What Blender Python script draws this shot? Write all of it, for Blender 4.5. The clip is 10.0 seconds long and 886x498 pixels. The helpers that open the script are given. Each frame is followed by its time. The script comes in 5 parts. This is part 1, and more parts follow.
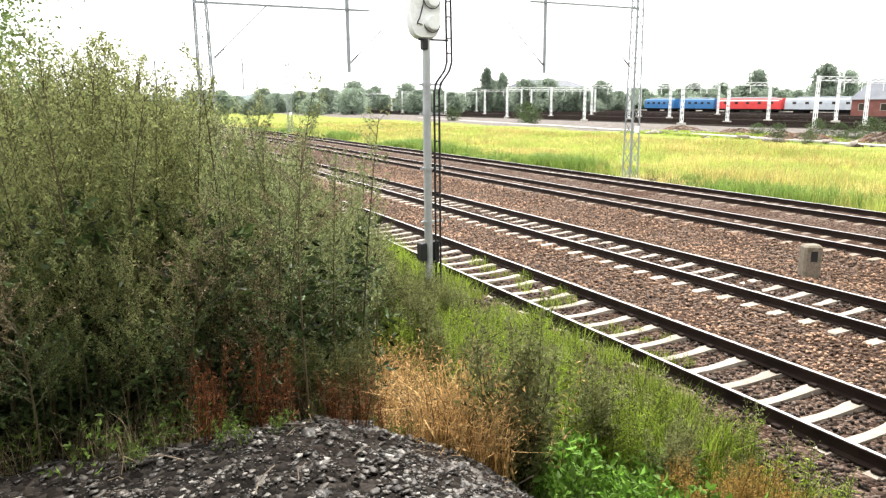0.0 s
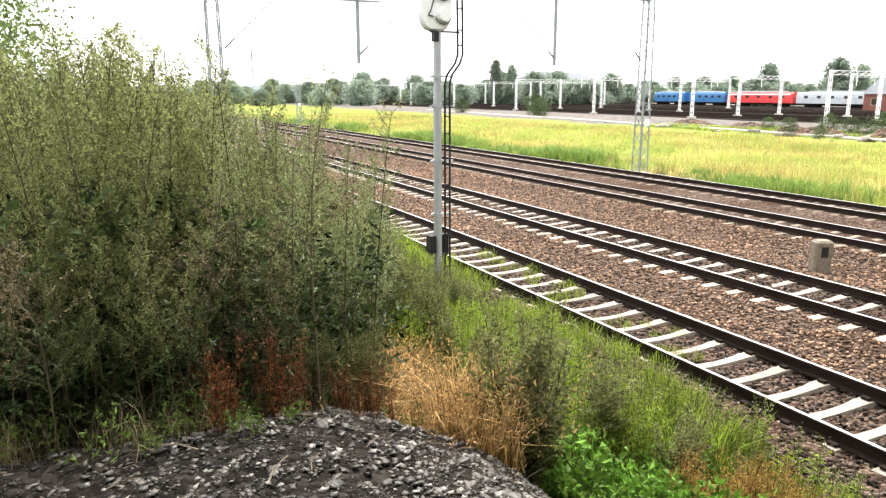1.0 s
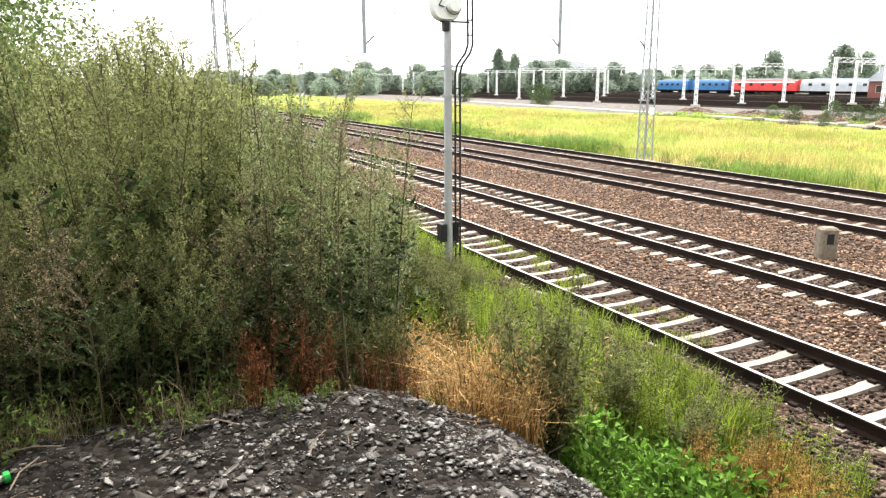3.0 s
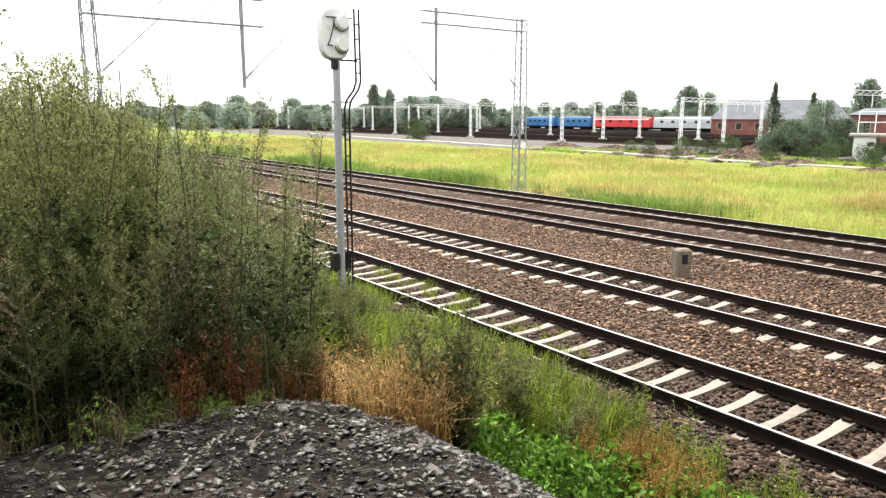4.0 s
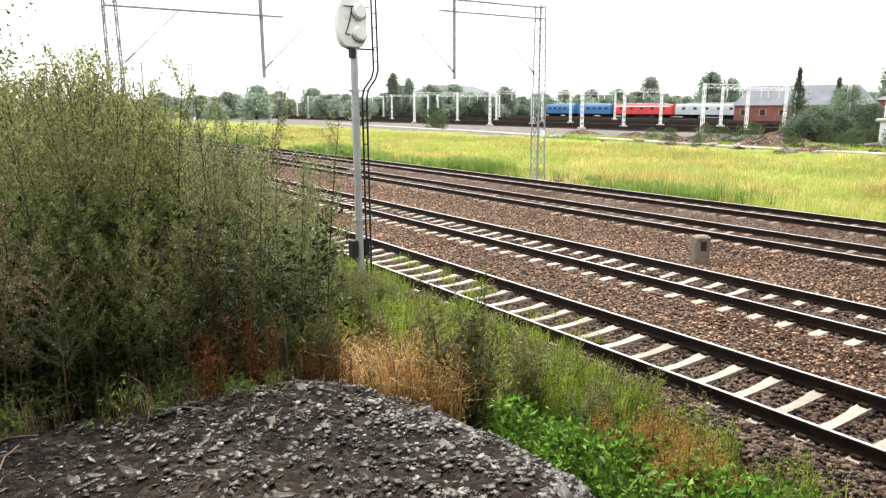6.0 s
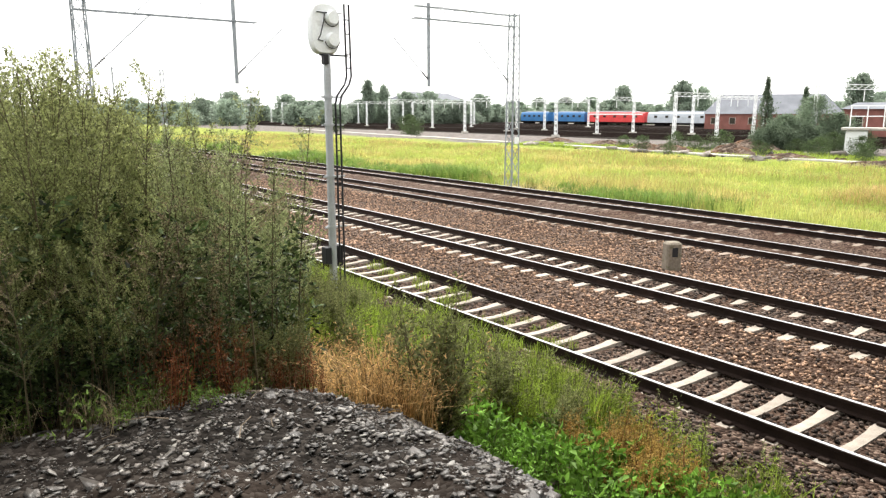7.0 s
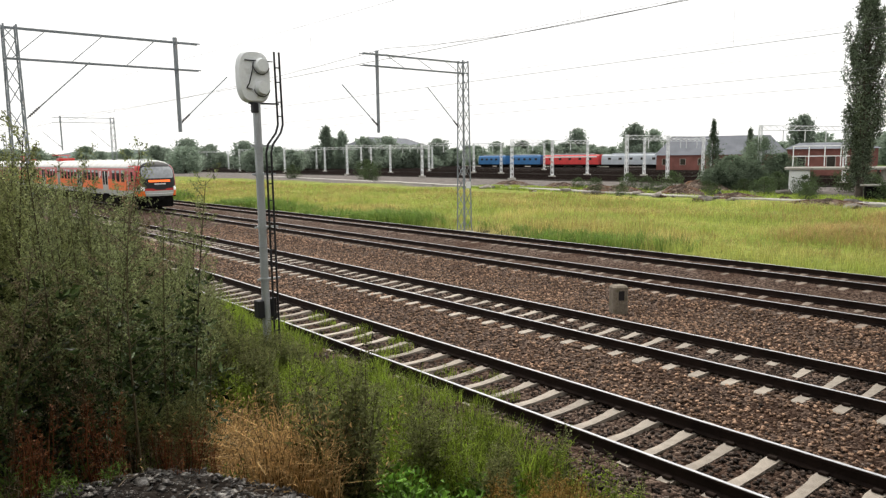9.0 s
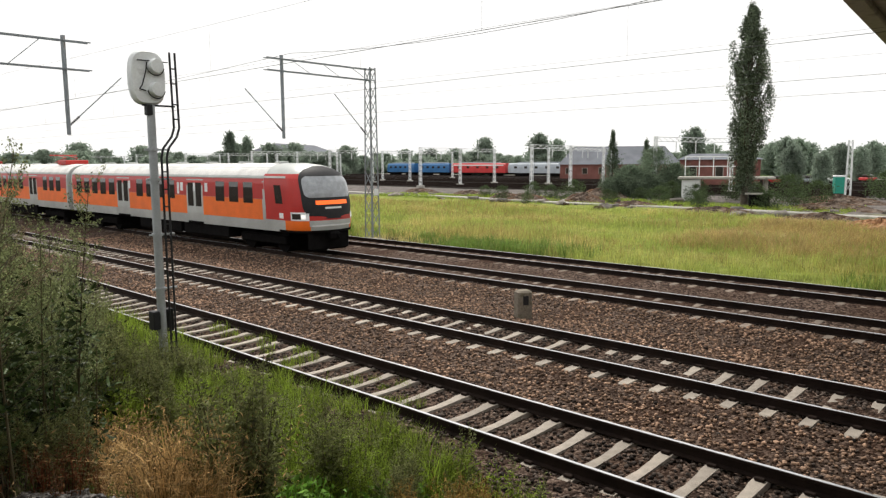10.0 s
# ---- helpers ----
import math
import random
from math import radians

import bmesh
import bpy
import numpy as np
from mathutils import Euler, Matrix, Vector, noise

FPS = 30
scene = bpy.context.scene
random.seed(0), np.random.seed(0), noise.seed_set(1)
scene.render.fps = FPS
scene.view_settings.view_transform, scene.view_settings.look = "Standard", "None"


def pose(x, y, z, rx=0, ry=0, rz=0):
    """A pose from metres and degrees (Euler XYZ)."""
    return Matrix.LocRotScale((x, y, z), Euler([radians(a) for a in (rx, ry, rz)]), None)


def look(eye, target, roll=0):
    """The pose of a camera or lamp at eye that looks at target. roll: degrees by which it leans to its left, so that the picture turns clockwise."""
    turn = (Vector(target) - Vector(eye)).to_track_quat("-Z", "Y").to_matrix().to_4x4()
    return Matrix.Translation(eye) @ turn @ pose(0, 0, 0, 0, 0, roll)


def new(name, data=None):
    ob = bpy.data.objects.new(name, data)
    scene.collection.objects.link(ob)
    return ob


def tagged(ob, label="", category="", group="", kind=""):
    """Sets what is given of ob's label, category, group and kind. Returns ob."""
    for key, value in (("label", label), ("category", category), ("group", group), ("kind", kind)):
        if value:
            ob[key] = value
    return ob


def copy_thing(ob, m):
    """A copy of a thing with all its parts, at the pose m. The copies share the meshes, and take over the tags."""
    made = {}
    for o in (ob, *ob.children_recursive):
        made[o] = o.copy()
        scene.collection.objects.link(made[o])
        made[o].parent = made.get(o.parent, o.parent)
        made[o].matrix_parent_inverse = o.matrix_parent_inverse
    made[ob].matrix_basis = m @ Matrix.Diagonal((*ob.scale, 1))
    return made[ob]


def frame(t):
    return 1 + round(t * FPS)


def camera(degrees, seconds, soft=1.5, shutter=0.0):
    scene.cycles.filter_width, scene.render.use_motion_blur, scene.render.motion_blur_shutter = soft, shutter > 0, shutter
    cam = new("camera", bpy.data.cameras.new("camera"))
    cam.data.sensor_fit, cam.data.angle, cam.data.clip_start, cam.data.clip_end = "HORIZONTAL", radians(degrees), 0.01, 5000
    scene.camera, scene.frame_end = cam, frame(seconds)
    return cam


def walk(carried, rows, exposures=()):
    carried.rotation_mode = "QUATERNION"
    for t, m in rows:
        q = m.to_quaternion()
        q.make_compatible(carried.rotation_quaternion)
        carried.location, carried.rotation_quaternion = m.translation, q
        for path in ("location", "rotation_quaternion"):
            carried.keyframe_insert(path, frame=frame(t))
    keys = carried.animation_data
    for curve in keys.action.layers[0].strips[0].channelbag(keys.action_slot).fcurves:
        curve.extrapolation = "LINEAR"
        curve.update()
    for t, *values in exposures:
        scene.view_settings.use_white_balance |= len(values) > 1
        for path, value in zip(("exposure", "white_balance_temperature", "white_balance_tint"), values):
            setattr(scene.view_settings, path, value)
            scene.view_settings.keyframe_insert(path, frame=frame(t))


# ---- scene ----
cam = camera(64.40, 10.0, soft=1.3)
ROWS = [
    (0.0, -7.191, 1.929, 3.710, 78.038, 0.471, -26.953),
    (0.5, -7.224, 1.922, 3.723, 78.015, -0.025, -26.355),
    (1.0, -7.224, 1.936, 3.718, 77.401, 0.116, -26.259),
    (1.5, -7.211, 1.958, 3.707, 76.145, 0.576, -25.632),
    (2.0, -7.223, 1.968, 3.698, 75.699, 0.424, -26.093),
    (2.2, -7.238, 1.943, 3.712, 75.137, 0.228, -25.231),
    (3.3, -7.552, 1.707, 3.742, 78.157, 0.002, -26.860),
    (3.5, -7.648, 1.577, 3.780, 79.461, -0.922, -28.062),
    (4.0, -7.921, 1.463, 3.736, 79.270, -0.117, -36.013),
    (4.5, -7.986, 1.377, 3.699, 78.841, 0.249, -32.168),
    (5.0, -7.986, 1.337, 3.733, 79.302, -0.366, -32.960),
    (5.5, -7.963, 1.338, 3.713, 78.508, 0.576, -33.808),
    (6.8, -7.942, 1.335, 3.740, 78.752, -0.276, -35.567),
    (7.0, -7.919, 1.332, 3.715, 78.934, 0.071, -36.451),
    (7.5, -7.828, 1.284, 3.709, 78.976, -1.663, -40.699),
    (8.0, -7.601, 1.476, 3.740, 82.857, -1.463, -38.279),
    (8.5, -7.442, 1.410, 3.751, 83.146, 0.144, -41.088),
    (9.0, -7.343, 1.350, 3.763, 82.425, 0.766, -39.702),
    (9.5, -7.306, 1.300, 3.785, 83.659, 0.466, -43.405),
    (10.0, -7.275, 1.311, 3.738, 82.983, 0.267, -47.035),
]
EXPOSURES = [(0.0, 1.27), (2.2, 1.42), (3.5, 1.25), (4.0, 0.98), (5.0, 1.25), (5.5, 1.05), (7.5, 0.98), (8.2, 0.38), (9.0, 0.03), (10.0, -0.08)]
walk(cam, [(t, pose(x, y, z, rx, ry, rz)) for t, x, y, z, rx, ry, rz in ROWS], EXPOSURES)
SKY, SUN, SUN_TURN, SUN_UP = 0.106, 2.9, 38, 57
FIRST_SLEEPER = 0.5

# ---- world and light: a bright overcast sky ----
world = bpy.data.worlds.new("overcast_sky")
scene.world = world
world.use_nodes = True
wn, wl = world.node_tree.nodes, world.node_tree.links
wn.clear()
w_out, w_bg, w_sky = wn.new("ShaderNodeOutputWorld"), wn.new("ShaderNodeBackground"), wn.new("ShaderNodeTexSky")
w_sky.sky_type, w_sky.sun_disc = "NISHITA", False
w_sky.sun_elevation, w_sky.sun_rotation = radians(SUN_UP), radians(SUN_TURN)
w_sky.air_density, w_sky.dust_density, w_sky.ozone_density = 1.0, 6.0, 1.0
w_bg.inputs["Strength"].default_value = SKY
# cloud layer: evens the blue sky out to a near-white
w_mix = wn.new("ShaderNodeMix")
w_mix.data_type = "RGBA"
w_mix.inputs[0].default_value = 0.9
w_mix.inputs[7].default_value = (11.7, 11.6, 11.4, 1)
wl.new(w_sky.outputs[0], w_mix.inputs[6])
wl.new(w_mix.outputs[2], w_bg.inputs[0])
wl.new(w_bg.outputs[0], w_out.inputs[0])
sun = new("sun", bpy.data.lights.new("sun", "SUN"))
sun.data.energy, sun.data.angle, sun.data.color = SUN, radians(11), (1.0, 0.95, 0.87)
sun.matrix_world = look((0, 0, 60), (60 * math.cos(radians(SUN_UP)) * -math.sin(radians(SUN_TURN)), 60 * math.cos(radians(SUN_UP)) * -math.cos(radians(SUN_TURN)), 60 - 60 * math.sin(radians(SUN_UP))))


# ---- materials ----
def material(name, colour, rough=0.8, metal=0.0, vary=0.25, scale=4.0, fine=40.0, bump=0.3, spot=None, spot_at=0.6, leaf=0.0, island=0.0, object_random=0.0, spec=0.3):
    """A surface with coarse stains, fine grain and relief; spot mixes a second colour in patches; leaf lets light through."""
    m = bpy.data.materials.new(name)
    m.use_nodes = True
    n, l = m.node_tree.nodes, m.node_tree.links
    b = n["Principled BSDF"]
    b.inputs["Roughness"].default_value, b.inputs["Metallic"].default_value = rough, metal
    b.inputs["Specular IOR Level"].default_value = spec
    geo = n.new("ShaderNodeTexCoord")
    coarse, grain = n.new("ShaderNodeTexNoise"), n.new("ShaderNodeTexNoise")
    coarse.inputs["Scale"].default_value, coarse.inputs["Detail"].default_value = scale, 4
    grain.inputs["Scale"].default_value, grain.inputs["Detail"].default_value = fine, 3
    for t in (coarse, grain):
        l.new(geo.outputs["Object"], t.inputs["Vector"])

    def mixed(a, c, fac, kind="MIX"):
        x = n.new("ShaderNodeMix")
        x.data_type, x.blend_type = "RGBA", kind
        for s, v in ((x.inputs[6], a), (x.inputs[7], c), (x.inputs[0], fac)):
            if isinstance(v, bpy.types.NodeSocket):
                l.new(v, s)
            elif isinstance(v, (int, float)):
                s.default_value = v
            else:
                s.default_value = (*v, 1)
        return x.outputs[2]

    def ramp(src, lo, hi, v0, v1):
        r = n.new("ShaderNodeMapRange")
        l.new(src, r.inputs[0])
        for i, v in zip((1, 2, 3, 4), (lo, hi, v0, v1)):
            r.inputs[i].default_value = v
        return r.outputs[0]

    col = colour
    if spot:
        col = mixed(col, spot, ramp(coarse.outputs[0], spot_at - 0.08, spot_at + 0.08, 0, 1))
    value = n.new("ShaderNodeHueSaturation")
    v1 = ramp(coarse.outputs[0], 0.3, 0.7, 1 - vary, 1 + vary)
    v2 = ramp(grain.outputs[0], 0.3, 0.7, 1 - vary * 0.7, 1 + vary * 0.7)
    mul = n.new("ShaderNodeMath")
    mul.operation = "MULTIPLY"
    l.new(v1, mul.inputs[0]), l.new(v2, mul.inputs[1])
    last = mul.outputs[0]
    for amount, node, socket in ((island, "ShaderNodeNewGeometry", "Random Per Island"), (object_random, "ShaderNodeObjectInfo", "Random")):
        if amount:
            more = n.new("ShaderNodeMath")
            more.operation = "MULTIPLY"
            l.new(last, more.inputs[0])
            l.new(ramp(n.new(node).outputs[socket], 0, 1, 1 - amount, 1 + amount), more.inputs[1])
            last = more.outputs[0]
    l.new(last, value.inputs["Value"])
    if isinstance(col, bpy.types.NodeSocket):
        l.new(col, value.inputs["Color"])
    else:
        value.inputs["Color"].default_value = (*col, 1)
    l.new(value.outputs[0], b.inputs["Base Color"])
    if bump:
        bp = n.new("ShaderNodeBump")
        bp.inputs["Strength"].default_value, bp.inputs["Distance"].default_value = bump, 0.02
        l.new(grain.outputs[0], bp.inputs["Height"])
        l.new(bp.outputs[0], b.inputs["Normal"])
    if leaf:
        tr, mx = n.new("ShaderNodeBsdfTranslucent"), n.new("ShaderNodeMixShader")
        l.new(value.outputs[0], tr.inputs[0])
        mx.inputs[0].default_value = leaf
        l.new(b.outputs[0], mx.inputs[1]), l.new(tr.outputs[0], mx.inputs[2])
        l.new(mx.outputs[0], n["Material Output"].inputs[0])
    return m


def gravel_material(name, a, b_, c, size, bump=0.9, stain=(0.1, 0.06, 0.04), stain_at=0.62):
    """Loose stones of three colours, cell by cell, with rusty stains in patches."""
    m = material(name, a, 0.95, vary=0.2, scale=0.35, fine=120, bump=0, spec=0.06)
    n, l = m.node_tree.nodes, m.node_tree.links
    b = n["Principled BSDF"]
    tc = n.new("ShaderNodeTexCoord")
    v = n.new("ShaderNodeTexVoronoi")
    v.inputs["Scale"].default_value = 1 / size
    l.new(tc.outputs["Object"], v.inputs["Vector"])
    sep = n.new("ShaderNodeSeparateColor")
    l.new(v.outputs["Color"], sep.inputs[0])
    r = n.new("ShaderNodeValToRGB")
    r.color_ramp.interpolation = "LINEAR"
    r.color_ramp.elements[0].color, r.color_ramp.elements[1].color = (*a, 1), (*c, 1)
    e = r.color_ramp.elements.new(0.5)
    e.color = (*b_, 1)
    l.new(sep.outputs[0], r.inputs[0])
    big = n.new("ShaderNodeTexNoise")
    big.inputs["Scale"].default_value, big.inputs["Detail"].default_value = 0.5, 5
    l.new(tc.outputs["Object"], big.inputs["Vector"])
    mr = n.new("ShaderNodeMapRange")
    for i, x in zip((1, 2, 3, 4), (stain_at - 0.15, stain_at + 0.1, 0, 0.7)):
        mr.inputs[i].default_value = x
    l.new(big.outputs[0], mr.inputs[0])
    mx = n.new("ShaderNodeMix")
    mx.data_type = "RGBA"
    l.new(mr.outputs[0], mx.inputs[0]), l.new(r.outputs[0], mx.inputs[6])
    mx.inputs[7].default_value = (*stain, 1)
    l.new(mx.outputs[2], b.inputs["Base Color"])
    bp = n.new("ShaderNodeBump")
    bp.invert = True
    bp.inputs["Strength"].default_value, bp.inputs["Distance"].default_value = bump, size * 0.8
    l.new(v.outputs["Distance"], bp.inputs["Height"])
    l.new(bp.outputs[0], b.inputs["Normal"])
    return m


def glass_material(name, tint=(0.03, 0.035, 0.04)):
    m = material(name, tint, 0.06, vary=0.2, bump=0, spec=0.8)
    return m


def glow_material(name, colour, strength):
    m = material(name, colour, 0.4, vary=0.0, bump=0)
    b = m.node_tree.nodes["Principled BSDF"]
    b.inputs["Emission Color"].default_value, b.inputs["Emission Strength"].default_value = (*colour, 1), strength
    return m


# ---- mesh helpers ----
class Geo:
    """Collects vertices and faces for one mesh."""

    def __init__(self):
        self.v, self.f = [], []

    def add(self, verts, faces):
        k = len(self.v)
        self.v.extend(tuple(p) for p in verts)
        self.f.extend(tuple(i + k for i in q) for q in faces)
        return self

    def box(self, x0, y0, z0, x1, y1, z1, m=None, bevel=0.0):
        if bevel:
            e = bevel
            pts = []
            for z, s in ((z0, e), (z0 + e, 0), (z1 - e, 0), (z1, e)):
                for x, y in ((x0 + s + e, y0 + s), (x1 - s - e, y0 + s), (x1 - s, y0 + s + e), (x1 - s, y1 - s - e), (x1 - s - e, y1 - s), (x0 + s + e, y1 - s), (x0 + s, y1 - s - e), (x0 + s, y0 + s + e)):
                    pts.append((x, y, z))
            faces = [tuple(range(7, -1, -1)), tuple(range(24, 32))]
            for k in range(3):
                faces += [(8 * k + i, 8 * k + (i + 1) % 8, 8 * k + 8 + (i + 1) % 8, 8 * k + 8 + i) for i in range(8)]
        else:
            pts = [(x, y, z) for z in (z0, z1) for x, y in ((x0, y0), (x1, y0), (x1, y1), (x0, y1))]
            faces = [(3, 2, 1, 0), (4, 5, 6, 7), (0, 1, 5, 4), (1, 2, 6, 5), (2, 3, 7, 6), (3, 0, 4, 7)]
        if m is not None:
            pts = [m @ Vector(p) for p in pts]
        return self.add(pts, faces)

    def tube(self, a, b, r, r2=None, n=8, caps=True):
        a, b = Vector(a), Vector(b)
        d = (b - a).normalized()
        s = d.orthogonal().normalized()
        t = d.cross(s)
        r2 = r if r2 is None else r2
        pts = [p + q * (s * math.cos(i * math.tau / n) + t * math.sin(i * math.tau / n)) for p, q in ((a, r), (b, r2)) for i in range(n)]
        faces = [(i, (i + 1) % n, n + (i + 1) % n, n + i) for i in range(n)]
        if caps:
            faces += [tuple(range(n - 1, -1, -1)), tuple(range(n, 2 * n))]
        return self.add(pts, faces)

    def path(self, pts, r, n=6):
        for a, b in zip(pts, pts[1:]):
            self.tube(a, b, r, n=n)
        return self

    def extrude(self, profile, places):
        """A closed profile of (x, z) carried along places, a list of matrices whose y axis is the way."""
        n = len(profile)
        pts = [m @ Vector((x, 0, z)) for m in places for x, z in profile]
        faces = [(k * n + i, k * n + (i + 1) % n, k * n + n + (i + 1) % n, k * n + n + i) for k in range(len(places) - 1) for i in range(n)]
        faces += [tuple(range(n - 1, -1, -1)), tuple(range((len(places) - 1) * n, len(places) * n))]
        return self.add(pts, faces)

    def mesh(self, name, mat, smooth=False):
        me = bpy.data.meshes.new(name)
        me.from_pydata(self.v, [], self.f)
        me.materials.append(mat)
        bm = bmesh.new()
        bm.from_mesh(me)
        bmesh.ops.recalc_face_normals(bm, faces=bm.faces)
        bm.to_mesh(me)
        bm.free()
        if smooth:
            me.polygons.foreach_set("use_smooth", [True] * len(me.polygons))
            me.set_sharp_from_angle(angle=radians(40))
        return me


def tri_mesh(name, verts, tris, mat, smooth=False):
    """A mesh from arrays of points and triangles."""
    me = bpy.data.meshes.new(name)
    verts, tris = np.asarray(verts, np.float32), np.asarray(tris, np.int32)
    me.vertices.add(len(verts))
    me.vertices.foreach_set("co", verts.ravel())
    me.loops.add(tris.size)
    me.loops.foreach_set("vertex_index", tris.ravel())
    me.polygons.add(len(tris))
    me.polygons.foreach_set("loop_start", np.arange(0, tris.size, 3, dtype=np.int32))
    me.polygons.foreach_set("loop_total", np.full(len(tris), 3, np.int32))
    if smooth:
        me.polygons.foreach_set("use_smooth", np.ones(len(tris), bool))
    me.update(calc_edges=True)
    me.validate()
    me.materials.append(mat)
    return me


def thing(name, x, y, z, label, category, group="", kind="", turn=0.0):
    ob = new(name)
    ob.empty_display_size = 0.1
    ob.matrix_world = pose(x, y, z, 0, 0, turn)
    return tagged(ob, label, category, group, kind)


def part(name, geo, mat=None, parent=None, label="", smooth=False):
    """Links a Geo, or a ready mesh, as one mesh object under a thing or a part."""
    me = geo.mesh(name, mat, smooth) if isinstance(geo, Geo) else geo
    ob = new(name, me)
    if parent is not None:
        ob.parent = parent
    return tagged(ob, label)


rng = np.random.default_rng(7)


def unit(v):
    return v / np.maximum(np.linalg.norm(v, axis=1, keepdims=True), 1e-9)


def leaves(base, way, length, width, r=rng, fold=0.25):
    """Diamond leaves of four triangles' worth of outline, folded along the midrib: base points, directions, sizes."""
    n = len(base)
    side = unit(np.cross(way, r.normal(size=(n, 3))))
    up = np.cross(side, way)
    L, Wd = np.asarray(length).reshape(-1, 1) * np.ones((n, 1)), np.asarray(width).reshape(-1, 1) * np.ones((n, 1))
    mid = base + way * L * 0.45
    v = np.stack([base, mid + side * Wd * 0.5 + up * Wd * fold, base + way * L - up * L * 0.12, mid - side * Wd * 0.5 + up * Wd * fold], 1)
    k = np.arange(n)[:, None] * 4
    t = np.concatenate([k + np.array([[0, 1, 2]]), k + np.array([[0, 2, 3]])], 0)
    return v.reshape(-1, 3), t


def blades(base, height, lean, width, r=rng):
    """Grass blades that taper and bend over."""
    n = len(base)
    a = r.uniform(0, math.tau, n)
    out = np.stack([np.cos(a), np.sin(a), np.zeros(n)], 1)
    side = np.stack([-np.sin(a + r.normal(0, 0.6, n)), np.cos(a), np.zeros(n)], 1)
    h, ln, w = (np.broadcast_to(np.asarray(q, float), (n,)).reshape(-1, 1) for q in (height, lean, width))
    z = np.array([[0, 0, 1.0]])
    p1 = base + z * h * 0.55 + out * h * ln * 0.3
    p2 = base + z * h * (1 - 0.35 * ln) + out * h * ln
    v = np.stack([base - side * w / 2, base + side * w / 2, p1 + side * w * 0.4, p1 - side * w * 0.4, p2], 1)
    k = np.arange(n)[:, None] * 5
    t = np.concatenate([k + np.array([[0, 1, 2]]), k + np.array([[0, 2, 3]]), k + np.array([[3, 2, 4]])], 0)
    return v.reshape(-1, 3), t


def joined(pieces):
    vs, ts, k = [], [], 0
    for v, t in pieces:
        vs.append(v), ts.append(t + k)
        k += len(v)
    return np.concatenate(vs), np.concatenate(ts)


def stems(paths, r0, n=5):
    """Tapering tubes along polylines: paths is a list of (k, 3) arrays, r0 their radius at the foot."""
    out = []
    for p, r in zip(paths, r0):
        k = len(p)
        d = unit(np.gradient(p, axis=0))
        s = unit(np.cross(d, np.array([[0.31, 0.93, 0.2]])))
        t = np.cross(d, s)
        rad = (r * np.linspace(1, 0.25, k))[:, None, None]
        a = np.linspace(0, math.tau, n, endpoint=False)[None, :, None]
        v = p[:, None, :] + rad * (np.cos(a) * s[:, None, :] + np.sin(a) * t[:, None, :])
        i, j = np.meshgrid(np.arange(k - 1), np.arange(n), indexing="ij")
        q = np.stack([i * n + j, i * n + (j + 1) % n, (i + 1) * n + (j + 1) % n, (i + 1) * n + j], -1).reshape(-1, 4)
        out.append((v.reshape(-1, 3), np.concatenate([q[:, :3], q[:, [0, 2, 3]]])))
    return joined(out)


CURVE = -1.77e-4


def bend(y):
    """How far the line has curved to the side at y."""
    return CURVE * y * y


def smooth(a, b, x):
    t = np.clip((x - a) / (b - a), 0, 1)
    return t * t * (3 - 2 * t)


def height(x, y):
    """The ground: track bed level, the bank beside it and the heap of waste rock on the bank."""
    x, y = np.asarray(x, float), np.asarray(y, float)
    s = x - bend(y)
    z = -0.42 + 0.55 * smooth(-1.5, -3.6, s) + 0.95 * smooth(-3.8, -6.0, s)
    edge = -4.4 - 0.25 * np.sin(y * 0.9)
    heap = smooth(edge + 0.9, edge - 1.1, x) * smooth(7.5, 5.7, y) * smooth(-14, -5, y)
    z = z + heap * (0.62 + 0.48 * np.exp(-((x + 7.6) ** 2 / 6 + (y - 1.0) ** 2 / 14)))
    z = z + 0.35 * smooth(-12, -20, s)
    z = z + 0.05 * np.sin(x * 1.7 + 1.3) * np.sin(y * 1.3) * smooth(-1.5, -3, s)
    far = smooth(18, 30, s)
    return z + far * 0.1 * np.sin(x * 0.21) * np.sin(y * 0.17)


# ---- the materials of the place ----
M_SOIL = gravel_material("bank_soil", (0.03, 0.027, 0.025), (0.06, 0.055, 0.05), (0.12, 0.11, 0.1), 0.03, 0.7, (0.05, 0.04, 0.03), 0.55)
M_BALLAST = gravel_material("ballast", (0.012, 0.008, 0.006), (0.08, 0.053, 0.041), (0.26, 0.19, 0.15), 0.05, 1.4, (0.06, 0.03, 0.018), 0.6)
M_CINDER = gravel_material("yard_cinders", (0.05, 0.046, 0.044), (0.1, 0.09, 0.086), (0.17, 0.155, 0.15), 0.3, 0.7, (0.09, 0.07, 0.06), 0.6)
M_BSTONE = material("ballast_stone", (0.27, 0.175, 0.12), 0.85, vary=0.3, scale=0.5, fine=90, bump=0.3, island=0.8, spec=0.12)
M_BDARK = material("oily_ballast_stone", (0.078, 0.06, 0.05), 0.8, vary=0.35, scale=0.7, fine=90, bump=0.3, island=0.85, spec=0.12)
M_ROCK = material("shale", (0.064, 0.057, 0.051), 0.36, vary=0.45, scale=1.2, fine=150, bump=0.3, island=0.92, object_random=0.5, spec=0.6)
M_RUST = material("rail_rust", (0.022, 0.014, 0.011), 0.8, vary=0.3, scale=3, fine=60, bump=0.3, spec=0.12)
M_STEEL = material("rail_steel", (0.62, 0.62, 0.63), 0.32, 1.0, vary=0.08, scale=2, fine=30, bump=0.05)
